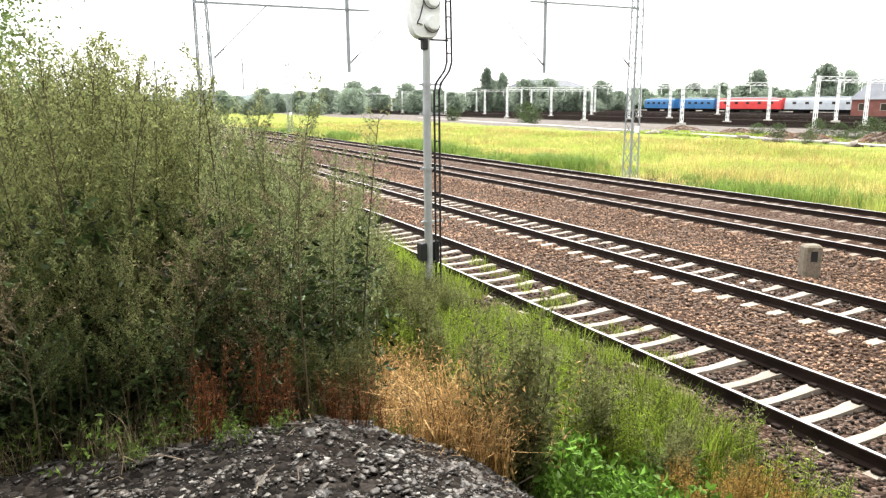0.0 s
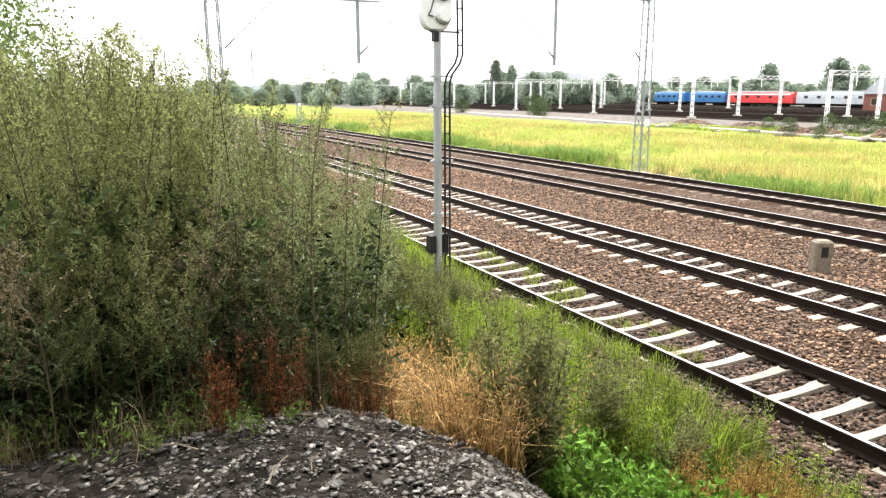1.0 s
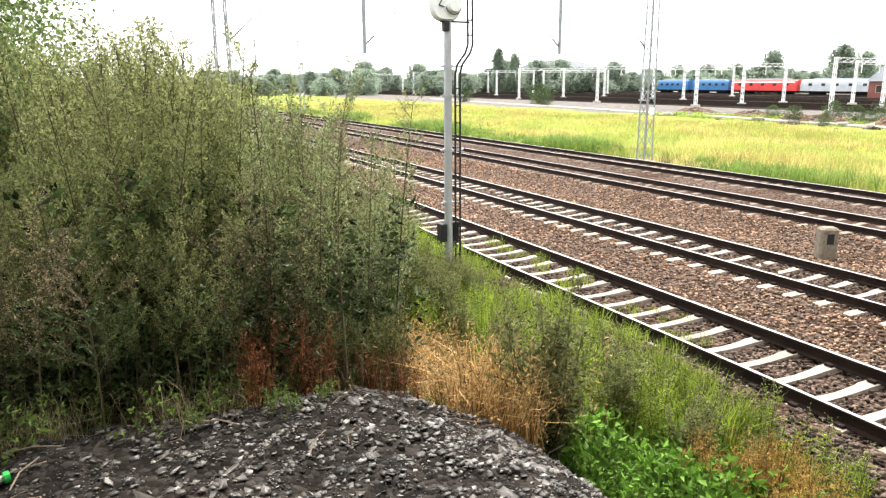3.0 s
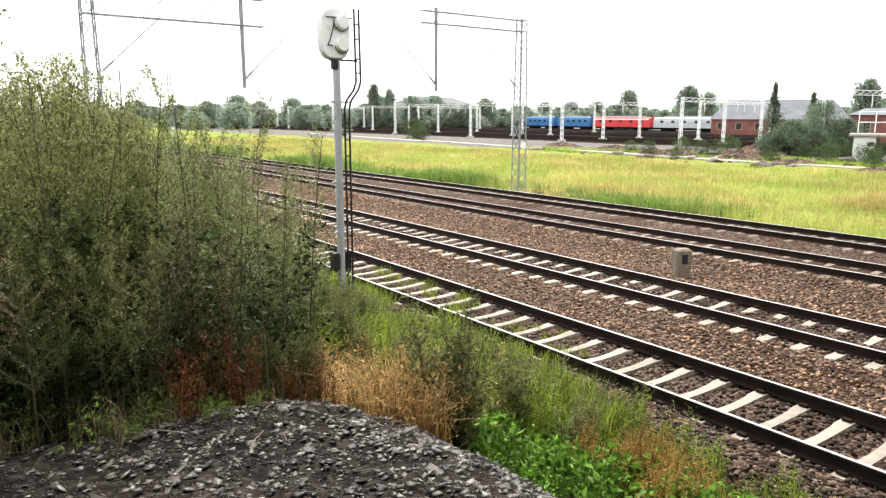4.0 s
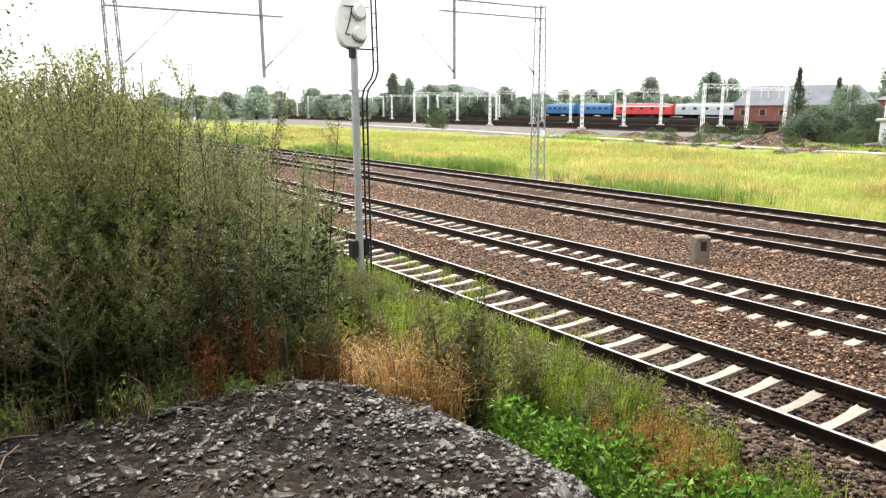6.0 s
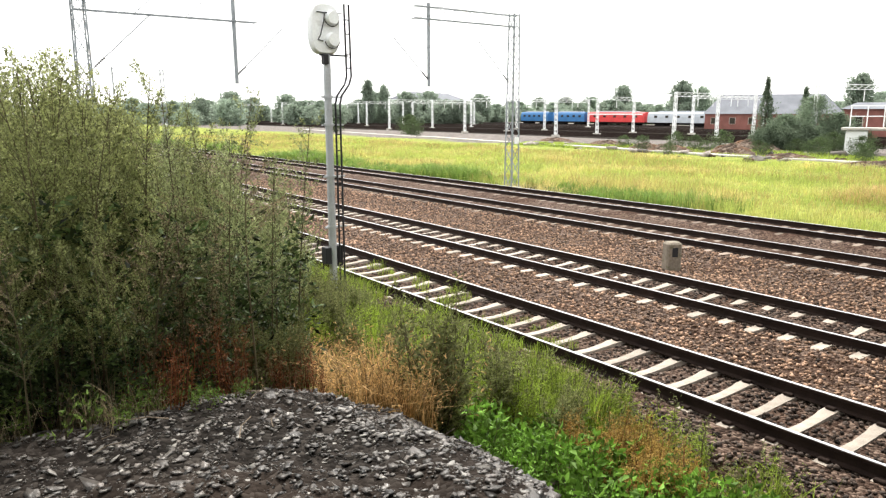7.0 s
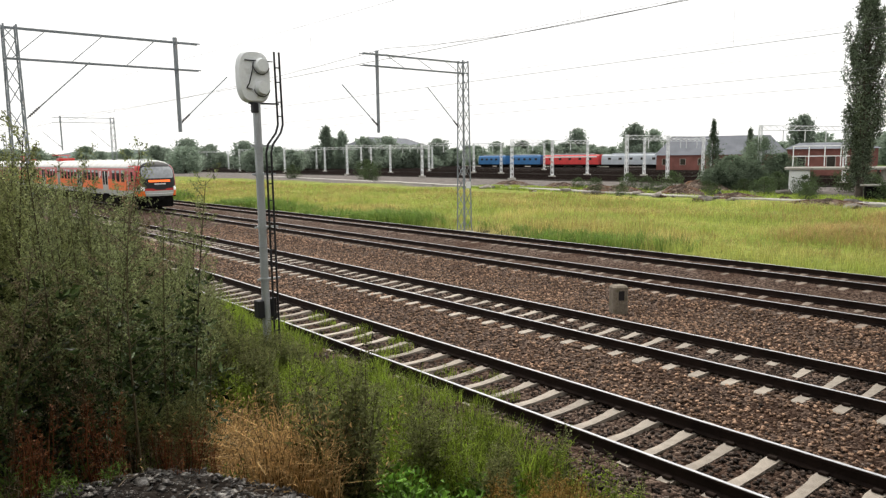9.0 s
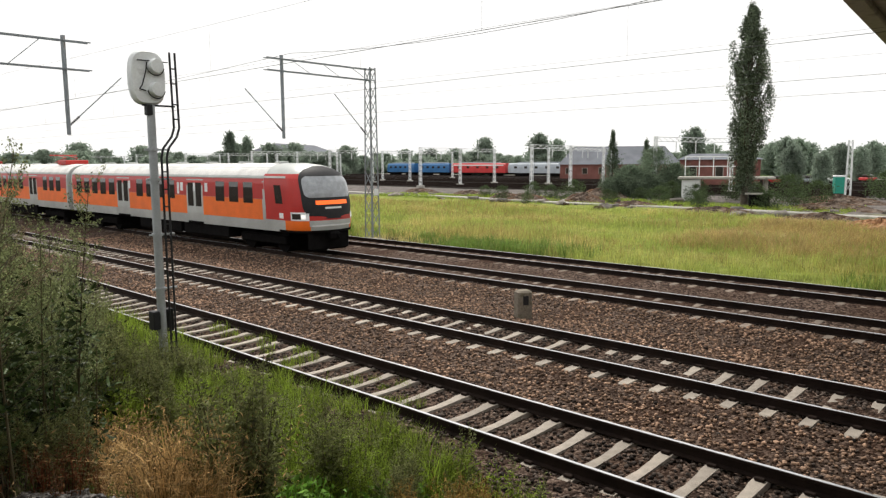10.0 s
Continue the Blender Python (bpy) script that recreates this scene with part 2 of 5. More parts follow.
M_SLEEPER = material("concrete_sleeper", (0.38, 0.335, 0.285), 0.9, vary=0.18, scale=5, fine=70, bump=0.4, object_random=0.18, spot=(0.3, 0.23, 0.17), spot_at=0.76)
M_SLEEPER_OLD = material("stained_sleeper", (0.23, 0.185, 0.15), 0.9, vary=0.25, scale=5, fine=70, bump=0.4, object_random=0.3)
M_GALV = material("galvanised_steel", (0.42, 0.44, 0.46), 0.5, 0.35, vary=0.12, scale=3, fine=40, bump=0.1)
M_MAST = material("weathered_mast", (0.24, 0.265, 0.28), 0.6, 0.2, vary=0.2, scale=3, fine=40, bump=0.15, spot=(0.2, 0.15, 0.12), spot_at=0.7)
M_WHITE = material("white_paint", (0.78, 0.8, 0.8), 0.5, vary=0.08, scale=3, fine=30, bump=0.1, spot=(0.5, 0.5, 0.48), spot_at=0.7)
M_BLACK = material("black_paint", (0.02, 0.02, 0.022), 0.6, vary=0.2, bump=0.1)
M_WIRE = material("wire", (0.06, 0.065, 0.065), 0.6, 0.4, vary=0.1, bump=0)
M_CONC = material("old_concrete", (0.4, 0.38, 0.34), 0.9, vary=0.2, scale=2, fine=40, bump=0.4, spot=(0.2, 0.19, 0.17), spot_at=0.62)
M_BRICK = material("red_brick", (0.2, 0.085, 0.07), 0.9, vary=0.2, scale=0.7, fine=9, bump=0.3)
M_ROOF = material("grey_roof", (0.17, 0.18, 0.2), 0.9, vary=0.15, scale=0.4, fine=5, bump=0.2, spec=0.1)


def ground_material():
    """Bank soil beside the tracks, mossy earth under the meadow, dark cinders in the yard, fields far off."""
    m = gravel_material("ground", (0.008, 0.007, 0.006), (0.02, 0.017, 0.015), (0.05, 0.044, 0.039), 0.035, 0.6, (0.03, 0.021, 0.016), 0.55)
    n, l = m.node_tree.nodes, m.node_tree.links
    b = n["Principled BSDF"]
    soil = b.inputs["Base Color"].links[0].from_socket
    tc, sep = n.new("ShaderNodeTexCoord"), n.new("ShaderNodeSeparateXYZ")
    nz = n.new("ShaderNodeTexNoise")
    nz.inputs["Scale"].default_value, nz.inputs["Detail"].default_value = 0.12, 6
    l.new(tc.outputs["Object"], nz.inputs["Vector"])
    l.new(tc.outputs["Object"], sep.inputs[0])
    add = n.new("ShaderNodeMath")
    add.operation = "MULTIPLY_ADD"
    l.new(nz.outputs[0], add.inputs[0])
    add.inputs[1].default_value = 14
    l.new(sep.outputs[0], add.inputs[2])
    for at, colours in ((24, (0.2, 0.23, 0.05)), (60, (0.15, 0.135, 0.125)), (190, (0.09, 0.13, 0.05))):
        mr, mx = n.new("ShaderNodeMapRange"), n.new("ShaderNodeMix")
        mr.inputs[1].default_value, mr.inputs[2].default_value = at - 1.5, at + 2.5
        l.new(add.outputs[0], mr.inputs[0])
        mx.data_type = "RGBA"
        l.new(mr.outputs[0], mx.inputs[0]), l.new(soil, mx.inputs[6])
        mx.inputs[7].default_value = (*colours, 1)
        soil = mx.outputs[2]
    fine = n.new("ShaderNodeTexNoise")
    fine.inputs["Scale"].default_value, fine.inputs["Detail"].default_value = 1.4, 6
    l.new(tc.outputs["Object"], fine.inputs["Vector"])
    hs, mr = n.new("ShaderNodeHueSaturation"), n.new("ShaderNodeMapRange")
    for i, x in zip((1, 2, 3, 4), (0.3, 0.7, 0.6, 1.4)):
        mr.inputs[i].default_value = x
    l.new(fine.outputs[0], mr.inputs[0]), l.new(mr.outputs[0], hs.inputs["Value"])
    l.new(soil, hs.inputs["Color"]), l.new(hs.outputs[0], b.inputs["Base Color"])
    return m


# ---- ground: one sheet to the horizon ----
def axis(fine0, fine1, step, far0, far1):
    a = list(np.arange(fine0, fine1 + 1e-6, step))
    s, x = step, fine1
    while x < far1:
        s *= 1.22
        x += s
        a.append(x)
    s, x = step, fine0
    while x > far0:
        s *= 1.22
        x -= s
        a.insert(0, x)
    return np.array(a)


def grid_mesh(name, xs, ys, z, mat):
    X, Y = np.meshgrid(xs, ys, indexing="ij")
    v = np.stack([X, Y, z(X, Y)], -1).reshape(-1, 3)
    i, j = np.meshgrid(np.arange(len(xs) - 1), np.arange(len(ys) - 1), indexing="ij")
    k = (i * len(ys) + j).ravel()
    m = len(ys)
    t = np.concatenate([np.stack([k, k + m, k + m + 1], 1), np.stack([k, k + m + 1, k + 1], 1)])
    return tri_mesh(name, v, t, mat, True)


def rough(x, y):
    z = height(x, y)
    near = smooth(-3.2, -4.6, x) * smooth(12, 8, y) * smooth(-8, -4, y)
    bumps = 0.035 * np.sin(9.1 * x + 3 * np.sin(4.3 * y)) * np.sin(8.3 * y + 2 * np.sin(5.1 * x)) + 0.03 * np.sin(3.7 * x - 2.2 * y)
    return z + near * bumps


ground = part("ground", grid_mesh("ground", axis(-12, 2, 0.12, -2500, 2500), axis(-4, 14, 0.12, -2500, 2500), rough, ground_material()))
tagged(ground, "dark earth bank, meadow and cinder yard as one ground", "ground", kind="structure")


def bed(x, y):
    s = x - bend(y)
    z = -0.47 + 0.25 * smooth(-1.55, -0.85, s) - 0.25 * smooth(16.9, 17.7, s)
    z = z - 0.10 * np.exp(-((s - 7.9) / 1.0) ** 2) - 0.03 * np.exp(-((s - 2.9) / 0.5) ** 2) - 0.06 * np.exp(-((s - 13.0) / 0.5) ** 2)
    z = z + 0.08 * smooth(-1.5, -1.0, s) * smooth(-0.05, -0.2, s) + 0.025 * smooth(3.0, 3.6, s) * smooth(7.0, 6.3, s) + 0.046 * smooth(8.6, 9.3, s) * smooth(17.2, 16.6, s)
    return z + 0.018 * np.sin(2.3 * x + 5 * np.sin(0.7 * y)) * np.sin(1.9 * y) + 0.008 * np.sin(17 * x + 3 * np.sin(7 * y)) * np.sin(15 * y)


bed_ys = axis(-8, 40, 0.25, -60, 420)
bed_xs = np.concatenate([np.arange(-1.6, 9, 0.15), np.arange(9, 17.9, 0.3)])
BX, BY = np.meshgrid(bed_xs, bed_ys, indexing="ij")
bed_me = grid_mesh("ballast_bed", bed_xs, bed_ys, lambda x, y: bed(x + bend(y), y), M_BALLAST)
co = np.empty(len(bed_me.vertices) * 3, np.float32)
bed_me.vertices.foreach_get("co", co)
co = co.reshape(-1, 3)
co[:, 0] += bend(co[:, 1])
bed_me.vertices.foreach_set("co", co.ravel())
tagged(part("ballast_bed", bed_me, M_BALLAST), "brown crushed-stone ballast under the railway tracks", "ballast", kind="structure")


# ---- loose stones ----
def pebble(r, flat=0.6):
    """A broken stone of 8 corners and 12 triangles."""
    v = np.array([(x, y, z) for z in (-1, 1) for x, y in ((-1, -1), (1, -1), (1, 1), (-1, 1))], float)
    v = v * 0.58 + r.normal(0, 0.2, v.shape)
    v[:, 2] *= flat
    t = np.array([(0, 2, 1), (0, 3, 2), (4, 5, 6), (4, 6, 7), (0, 1, 5), (0, 5, 4), (1, 2, 6), (1, 6, 5), (2, 3, 7), (2, 7, 6), (3, 0, 4), (3, 4, 7)])
    return v, t


def stone_field(n, xs, ys, zs, sizes, r, flat=0.6):
    kinds = [pebble(r, flat) for _ in range(12)]
    V, K = np.zeros((n, 8, 3)), r.integers(0, 12, n)
    for k, (v, _) in enumerate(kinds):
        V[K == k] = v
    a, b = r.uniform(0, math.tau, n), r.normal(0, 0.35, n)
    c, s = np.cos(a)[:, None], np.sin(a)[:, None]
    x, y, z = V[..., 0], V[..., 1], V[..., 2]
    z, x = z * np.cos(b)[:, None] - x * np.sin(b)[:, None], x * np.cos(b)[:, None] + z * np.sin(b)[:, None]
    V = np.stack([x * c - y * s, x * s + y * c, z], -1) * sizes[:, None, None] + np.stack([xs, ys, zs], -1)[:, None, :]
    t = (np.arange(n)[:, None, None] * 8 + kinds[0][1][None]).reshape(-1, 3)
    return V.reshape(-1, 3), t


r = np.random.default_rng(3)
NEAR_RAILS = ((0.0, -12 + FIRST_SLEEPER), (4.235, -11.95), (10.092, -11.9), (14.421, -11.7))


def on_sleeper(s, y):
    """Where a stone would lie on one of the sleepers."""
    hit = np.zeros(len(s), bool)
    for x0, first in NEAR_RAILS:
        gap = np.abs((y - first + 0.3) % 0.6 - 0.3)
        hit |= (np.abs(s - x0 - 0.7535) < 1.22) & (gap < 0.115)
    return hit


def in_gauge(s):
    hit = np.zeros(len(s), bool)
    for x0, _ in NEAR_RAILS:
        hit |= np.abs(s - x0 - 0.7535) < 0.95
    return hit


n = 62000
sy = -5 + 47 * r.uniform(0, 1, n) ** 1.5
ss = r.uniform(-1.3, 10.1, n)
keep = ~on_sleeper(ss, sy)
ss, sy = ss[keep], sy[keep]
dark = in_gauge(ss) | (ss < -0.1) | (r.uniform(0, 1, len(ss)) < 0.12)
for name, mat, pick, label in (("ballast_stones", M_BSTONE, ~dark, "loose brown ballast stones lying between the tracks"), ("oily_ballast_stones", M_BDARK, dark, "dark oily ballast stones lying between the rails")):
    x, y = ss[pick] + bend(sy[pick]), sy[pick]
    tagged(part(name, tri_mesh(name, *stone_field(len(x), x, y, bed(x, y) + 0.01, r.uniform(0.018, 0.046, len(x)), r, 0.75), mat)), label, "ballast", kind="stuff")
heap = thing("rock_heap", 0, 0, 0, "heap of dark grey shale chips on the bank", "rock heap")
n = 34000
sx, sy = r.uniform(-9.6, -4.1, n), r.uniform(1.8, 8.0, n)
keep = (height(sx, sy) > 0.75) & (r.uniform(0, 1, n) < 0.22 + 0.78 * smooth(-8.3, -6.4, sx))
sx, sy = sx[keep], sy[keep]
fx, fy = r.uniform(-8.8, -4.3, 17000), r.uniform(2.6, 6.8, 17000)
tagged(part("shale_grit", tri_mesh("shale_grit", *stone_field(17000, fx, fy, rough(fx, fy) + 0.002, r.uniform(0.003, 0.01, 17000), r, 0.35), M_ROCK), None, heap), kind="stuff")
M_PALEROCK = material("pale_chip", (0.2, 0.19, 0.175), 0.4, vary=0.3, scale=9, fine=150, bump=0.3, object_random=0.5, island=0.6, spec=0.45)
pick = r.uniform(0, 1, len(sx)) < 0.2
for name, mat, k in (("shale_chip_litter", M_ROCK, ~pick), ("pale_chip_litter", M_PALEROCK, pick)):
    size = 0.005 + 0.032 * r.uniform(0, 1, k.sum()) ** 3
    tagged(part(name, tri_mesh(name, *stone_field(k.sum(), sx[k], sy[k], rough(sx[k], sy[k]) + 0.004, size, r, 0.17), mat), None, heap), kind="stuff")
kinds = []
for k in range(10):
    v, t = stone_field(1, np.zeros(1), np.zeros(1), np.zeros(1), np.ones(1), r, 0.22)
    kinds.append(tri_mesh("stone", v, t, M_PALEROCK if k > 7 else M_ROCK))
for k in range(300):
    x, y = r.uniform(-9.0, -4.6), r.uniform(3.2, 6.8)
    ob = part("stone", kinds[k % 10], None, heap)
    s = 0.018 + 0.04 * r.uniform() ** 2.2
    if k % 10 > 7:
        s *= 0.7
    ob.matrix_basis = pose(x, y, float(rough(x, y)) + 0.004, r.uniform(-22, 22), r.uniform(-22, 22), r.uniform(0, 360)) @ Matrix.Diagonal((s * 1.45, s, s * 0.8, 1))


# ---- railway tracks ----
GAUGE = 1.507
RAIL = [(-0.075, -0.172), (0.075, -0.172), (0.075, -0.160), (0.012, -0.140), (0.010, -0.05), (0.036, -0.036), (0.036, -0.006), (0.028, 0.0), (-0.028, 0.0), (-0.036, -0.006), (-0.036, -0.036), (-0.010, -0.05), (-0.012, -0.140), (-0.075, -0.160)]


def along(x0, ys, z=0.0):
    out = []
    for y in ys:
        out.append(pose(x0 + bend(y), y, z, 0, 0, -math.degrees(math.atan(2 * CURVE * y))))
    return out


def sleeper_mesh(mat):
    """A concrete sleeper, waisted and hollowed in the middle, with its rail clips."""
    g = Geo()
    secs = [(-1.25, 0.13, -0.19, 0.07), (-1.2, 0.14, -0.17, 0.092), (-0.5, 0.14, -0.168, 0.088), (-0.36, 0.115, -0.185, 0.076), (0, 0.1, -0.198, 0.068), (0.36, 0.115, -0.185, 0.076), (0.5, 0.14, -0.168, 0.088), (1.2, 0.14, -0.17, 0.092), (1.25, 0.13, -0.19, 0.07)]
    pts, faces = [], []
    for x, wb, zt, wt in secs:
        pts += [(x, -wb, -0.36), (x, wb, -0.36), (x, wt, zt), (x, -wt, zt)]
    for k in range(len(secs) - 1):
        faces += [(4 * k + i, 4 * k + (i + 1) % 4, 4 * k + 4 + (i + 1) % 4, 4 * k + 4 + i) for i in range(4)]
    faces += [(3, 2, 1, 0), tuple(range(4 * len(secs) - 4, 4 * len(secs)))]
    return g.add(pts, faces).mesh("sleeper", mat)


def clip_mesh():
    g = Geo()
    for s in (-1, 1):
        for e in (-1, 1):
            x = s * GAUGE / 2 + e * 0.105
            g.box(x - 0.035, -0.06, -0.168, x + 0.035, 0.06, -0.125, bevel=0.008)
    return g.mesh("clips", M_RUST)


SLEEPER_ME, OLD_SLEEPER_ME, CLIPS_ME = sleeper_mesh(M_SLEEPER), sleeper_mesh(M_SLEEPER_OLD), clip_mesh()
RAIL_YS = list(np.arange(-40, 60, 4)) + list(np.arange(60, 421, 12))


def railway_track(x0, first, y_to):
    """Two rails on concrete sleepers; x0 is the near rail."""
    mid = x0 + GAUGE / 2
    tr = thing("railway_track", 0, 0, 0, "railway track of rusty rails on pale concrete sleepers", "railway track", "main line tracks", "structure")
    for off in (0, GAUGE):
        rail = part("rail", Geo().extrude(RAIL, along(x0 + off, RAIL_YS)), M_RUST, tr, "rusty brown steel rail", smooth=False)
        part("running_surface", Geo().extrude([(-0.024, 0.0005), (0.024, 0.0005), (0.022, 0.004), (-0.022, 0.004)], along(x0 + off, RAIL_YS)), M_STEEL, rail, "bright worn rail top")
    far = Geo()
    k = 0
    y = first
    while y < 300:
        m = along(mid, [y])[0]
        if y < y_to:
            ob = part("sleeper", SLEEPER_ME if x0 < 6 else OLD_SLEEPER_ME, None, tr)
            ob.matrix_basis = m @ pose(random.uniform(-0.015, 0.015), random.uniform(-0.02, 0.02), random.uniform(-0.004, 0.004), 0, 0, random.uniform(-0.6, 0.6))
            if y < 16 and x0 < 6:
                part("rail_clips", CLIPS_ME, None, ob, "dark rusty rail fastenings")
        else:
            far.box(-1.25, -0.13, -0.3, 1.25, 0.13, -0.172, m)
        y += 0.6
        k += 1
    tagged(part("far_sleepers", far, M_SLEEPER if x0 < 6 else M_SLEEPER_OLD, tr), kind="stuff")
    return tr


for x0, first, y_to in ((0.0, -12 + FIRST_SLEEPER, 90), (4.235, -11.95, 90), (10.092, -11.9, 90), (14.421, -11.7, 70)):
    railway_track(x0, first, y_to)


# ---- overhead line: lattice masts with arms, drop posts and wires ----
def lattice(g, x, y, z0, z1, w0, w1, r=0.03, step=0.75):
    """Four corner angles, tapering, with zigzag braces."""
    def corner(i, z):
        w = w0 + (w1 - w0) * (z - z0) / (z1 - z0)
        sx, sy = ((-1, -1), (1, -1), (1, 1), (-1, 1))[i]
        return Vector((x + sx * w / 2, y + sy * w / 2, z))
    for i in range(4):
        g.tube(corner(i, z0), corner(i, z1), r, n=4)
    k, z, flip = 0, z0, 0
    while z < z1 - 0.1:
        zt = min(z + step, z1)
        for i in range(4):
            a, b = (i, (i + 1) % 4) if flip else ((i + 1) % 4, i)
            g.tube(corner(a, z), corner(b, zt), r * 0.55, n=4, caps=False)
        z, flip = zt, 1 - flip


def insulated_bracket(th, a, b):
    """A slanting bracket tube with a ribbed insulator at the post."""
    a, b = Vector(a), Vector(b)
    br = part("bracket", Geo().tube(a, b, 0.022, n=6), M_MAST, th)
    g = Geo()
    d = (b - a)
    for k in range(6):
        p = a + d * (0.04 + 0.028 * k)
        g.tube(p, p + d.normalized() * 0.035, 0.055, 0.03, n=8)
    part("insulator", g, M_RUST, br, "brown ribbed insulator")


def gantry(x_mast, x_post, y, top, low, bottom, group="overhead line masts"):
    """A lattice mast with a two-boom arm that carries a drop post over the tracks."""
    th = thing("overhead_line_mast", x_mast, y, 0, "grey lattice overhead line mast with a long arm", "line mast", group)
    s = 1 if x_post > x_mast else -1
    L = x_post - x_mast
    g = Geo()
    lattice(g, 0, 0, -0.45, top, 0.54, 0.38, 0.034)
    part("mast", g, M_MAST, th)
    part("footing", Geo().box(-0.5, -0.5, -0.7, 0.5, 0.5, -0.34, bevel=0.04), M_CONC, th, "weathered concrete footing")
    g = Geo()
    for z in (top - 0.1, low):
        for dy in (-0.14, 0.14):
            g.tube((-0.2 * s, dy, z), (L + 0.9 * s, dy, z), 0.028, n=4)
    n = max(3, int(abs(L) / 1.6))
    for k in range(n):
        xa, xb = L * k / n, L * (k + 0.6) / n
        g.tube((xa, 0.14, low), (xb, 0.14, top - 0.1), 0.016, n=4)
    part("arm", g, M_MAST, th)
    part("drop_post", Geo().tube((L, 0, top + 0.08), (L, 0, bottom), 0.085, 0.075, n=8), M_MAST, th)
    insulated_bracket(th, (L, 0, bottom + 0.3), (L + 2.0 * s, 0, bottom + 2.2))
    insulated_bracket(th, (0.3 * s, 0, 5.2), (2.4 * s, 0, 7.2))
    if s < 0:
        part("number_plate", Geo().box(-0.16, -0.36, 2.0, 0.16, -0.345, 2.35, bevel=0.004), M_WHITE, th, "small white plate")
    return th


gantry(-3.0, 2.45, 29.0, 8.25, 7.15, 4.8)
gantry(17.9, 12.4, 30.0, 8.7, 8.05, 4.9)
for y in (90.0, 150.0, 212.0):
    b = float(bend(y))
    gantry(-3.0 + b, 2.45 + b, y, 8.25, 7.15, 4.8)
    gantry(17.9 + b, 12.4 + b, y + 1, 8.7, 8.05, 4.9)


def sagging(x, z, sag, r, label, y0=-34.0):
    """One wire, hung from mast to mast along the curve."""
    g, places = Geo(), []
    spans = [y0, 29.0, 90.0, 150.0, 212.0]
    for a, b in zip(spans, spans[1:]):
        for k in range(9):
            t = k / 8
            y = a + (b - a) * t
            if k or not places:
                places.append(pose(x + float(bend(y)), y, z - sag * 4 * t * (1 - t)))
    g.extrude([(-r, 0), (0, -r), (r, 0), (0, r)], places)
    return part("wire", g, M_WIRE, None)


for x in (0.75, 4.99, 10.85, 15.17):
    th = thing("overhead_wire", 0, 0, 0, "thin dark overhead contact and carrier wires", "wire", "overhead wires")
    for z, sag in ((5.62, 0.0), (6.85, 0.25)):
        w = sagging(x, z, sag, 0.0045 if sag == 0 else 0.0028, "")
        w.parent = th
    g = Geo()
    for y in np.arange(-30, 200, 7.6):
        t = ((y + 34) % 61) / 61
        z = 6.85 - 0.25 * 4 * t * (1 - t)
        b = float(bend(y))
        g.tube((x + b, y, 5.6), (x + b, y, z), 0.002, n=3, caps=False)
    tagged(part("dropper_wire", g, M_WIRE, th), kind="stuff")
th = thing("feeder_wire", 0, 0, 0, "thick dark feeder cable strung over the masts", "wire")
w = sagging(12.4, 8.75, 0.5, 0.009, "", 6.5)
w.parent = th


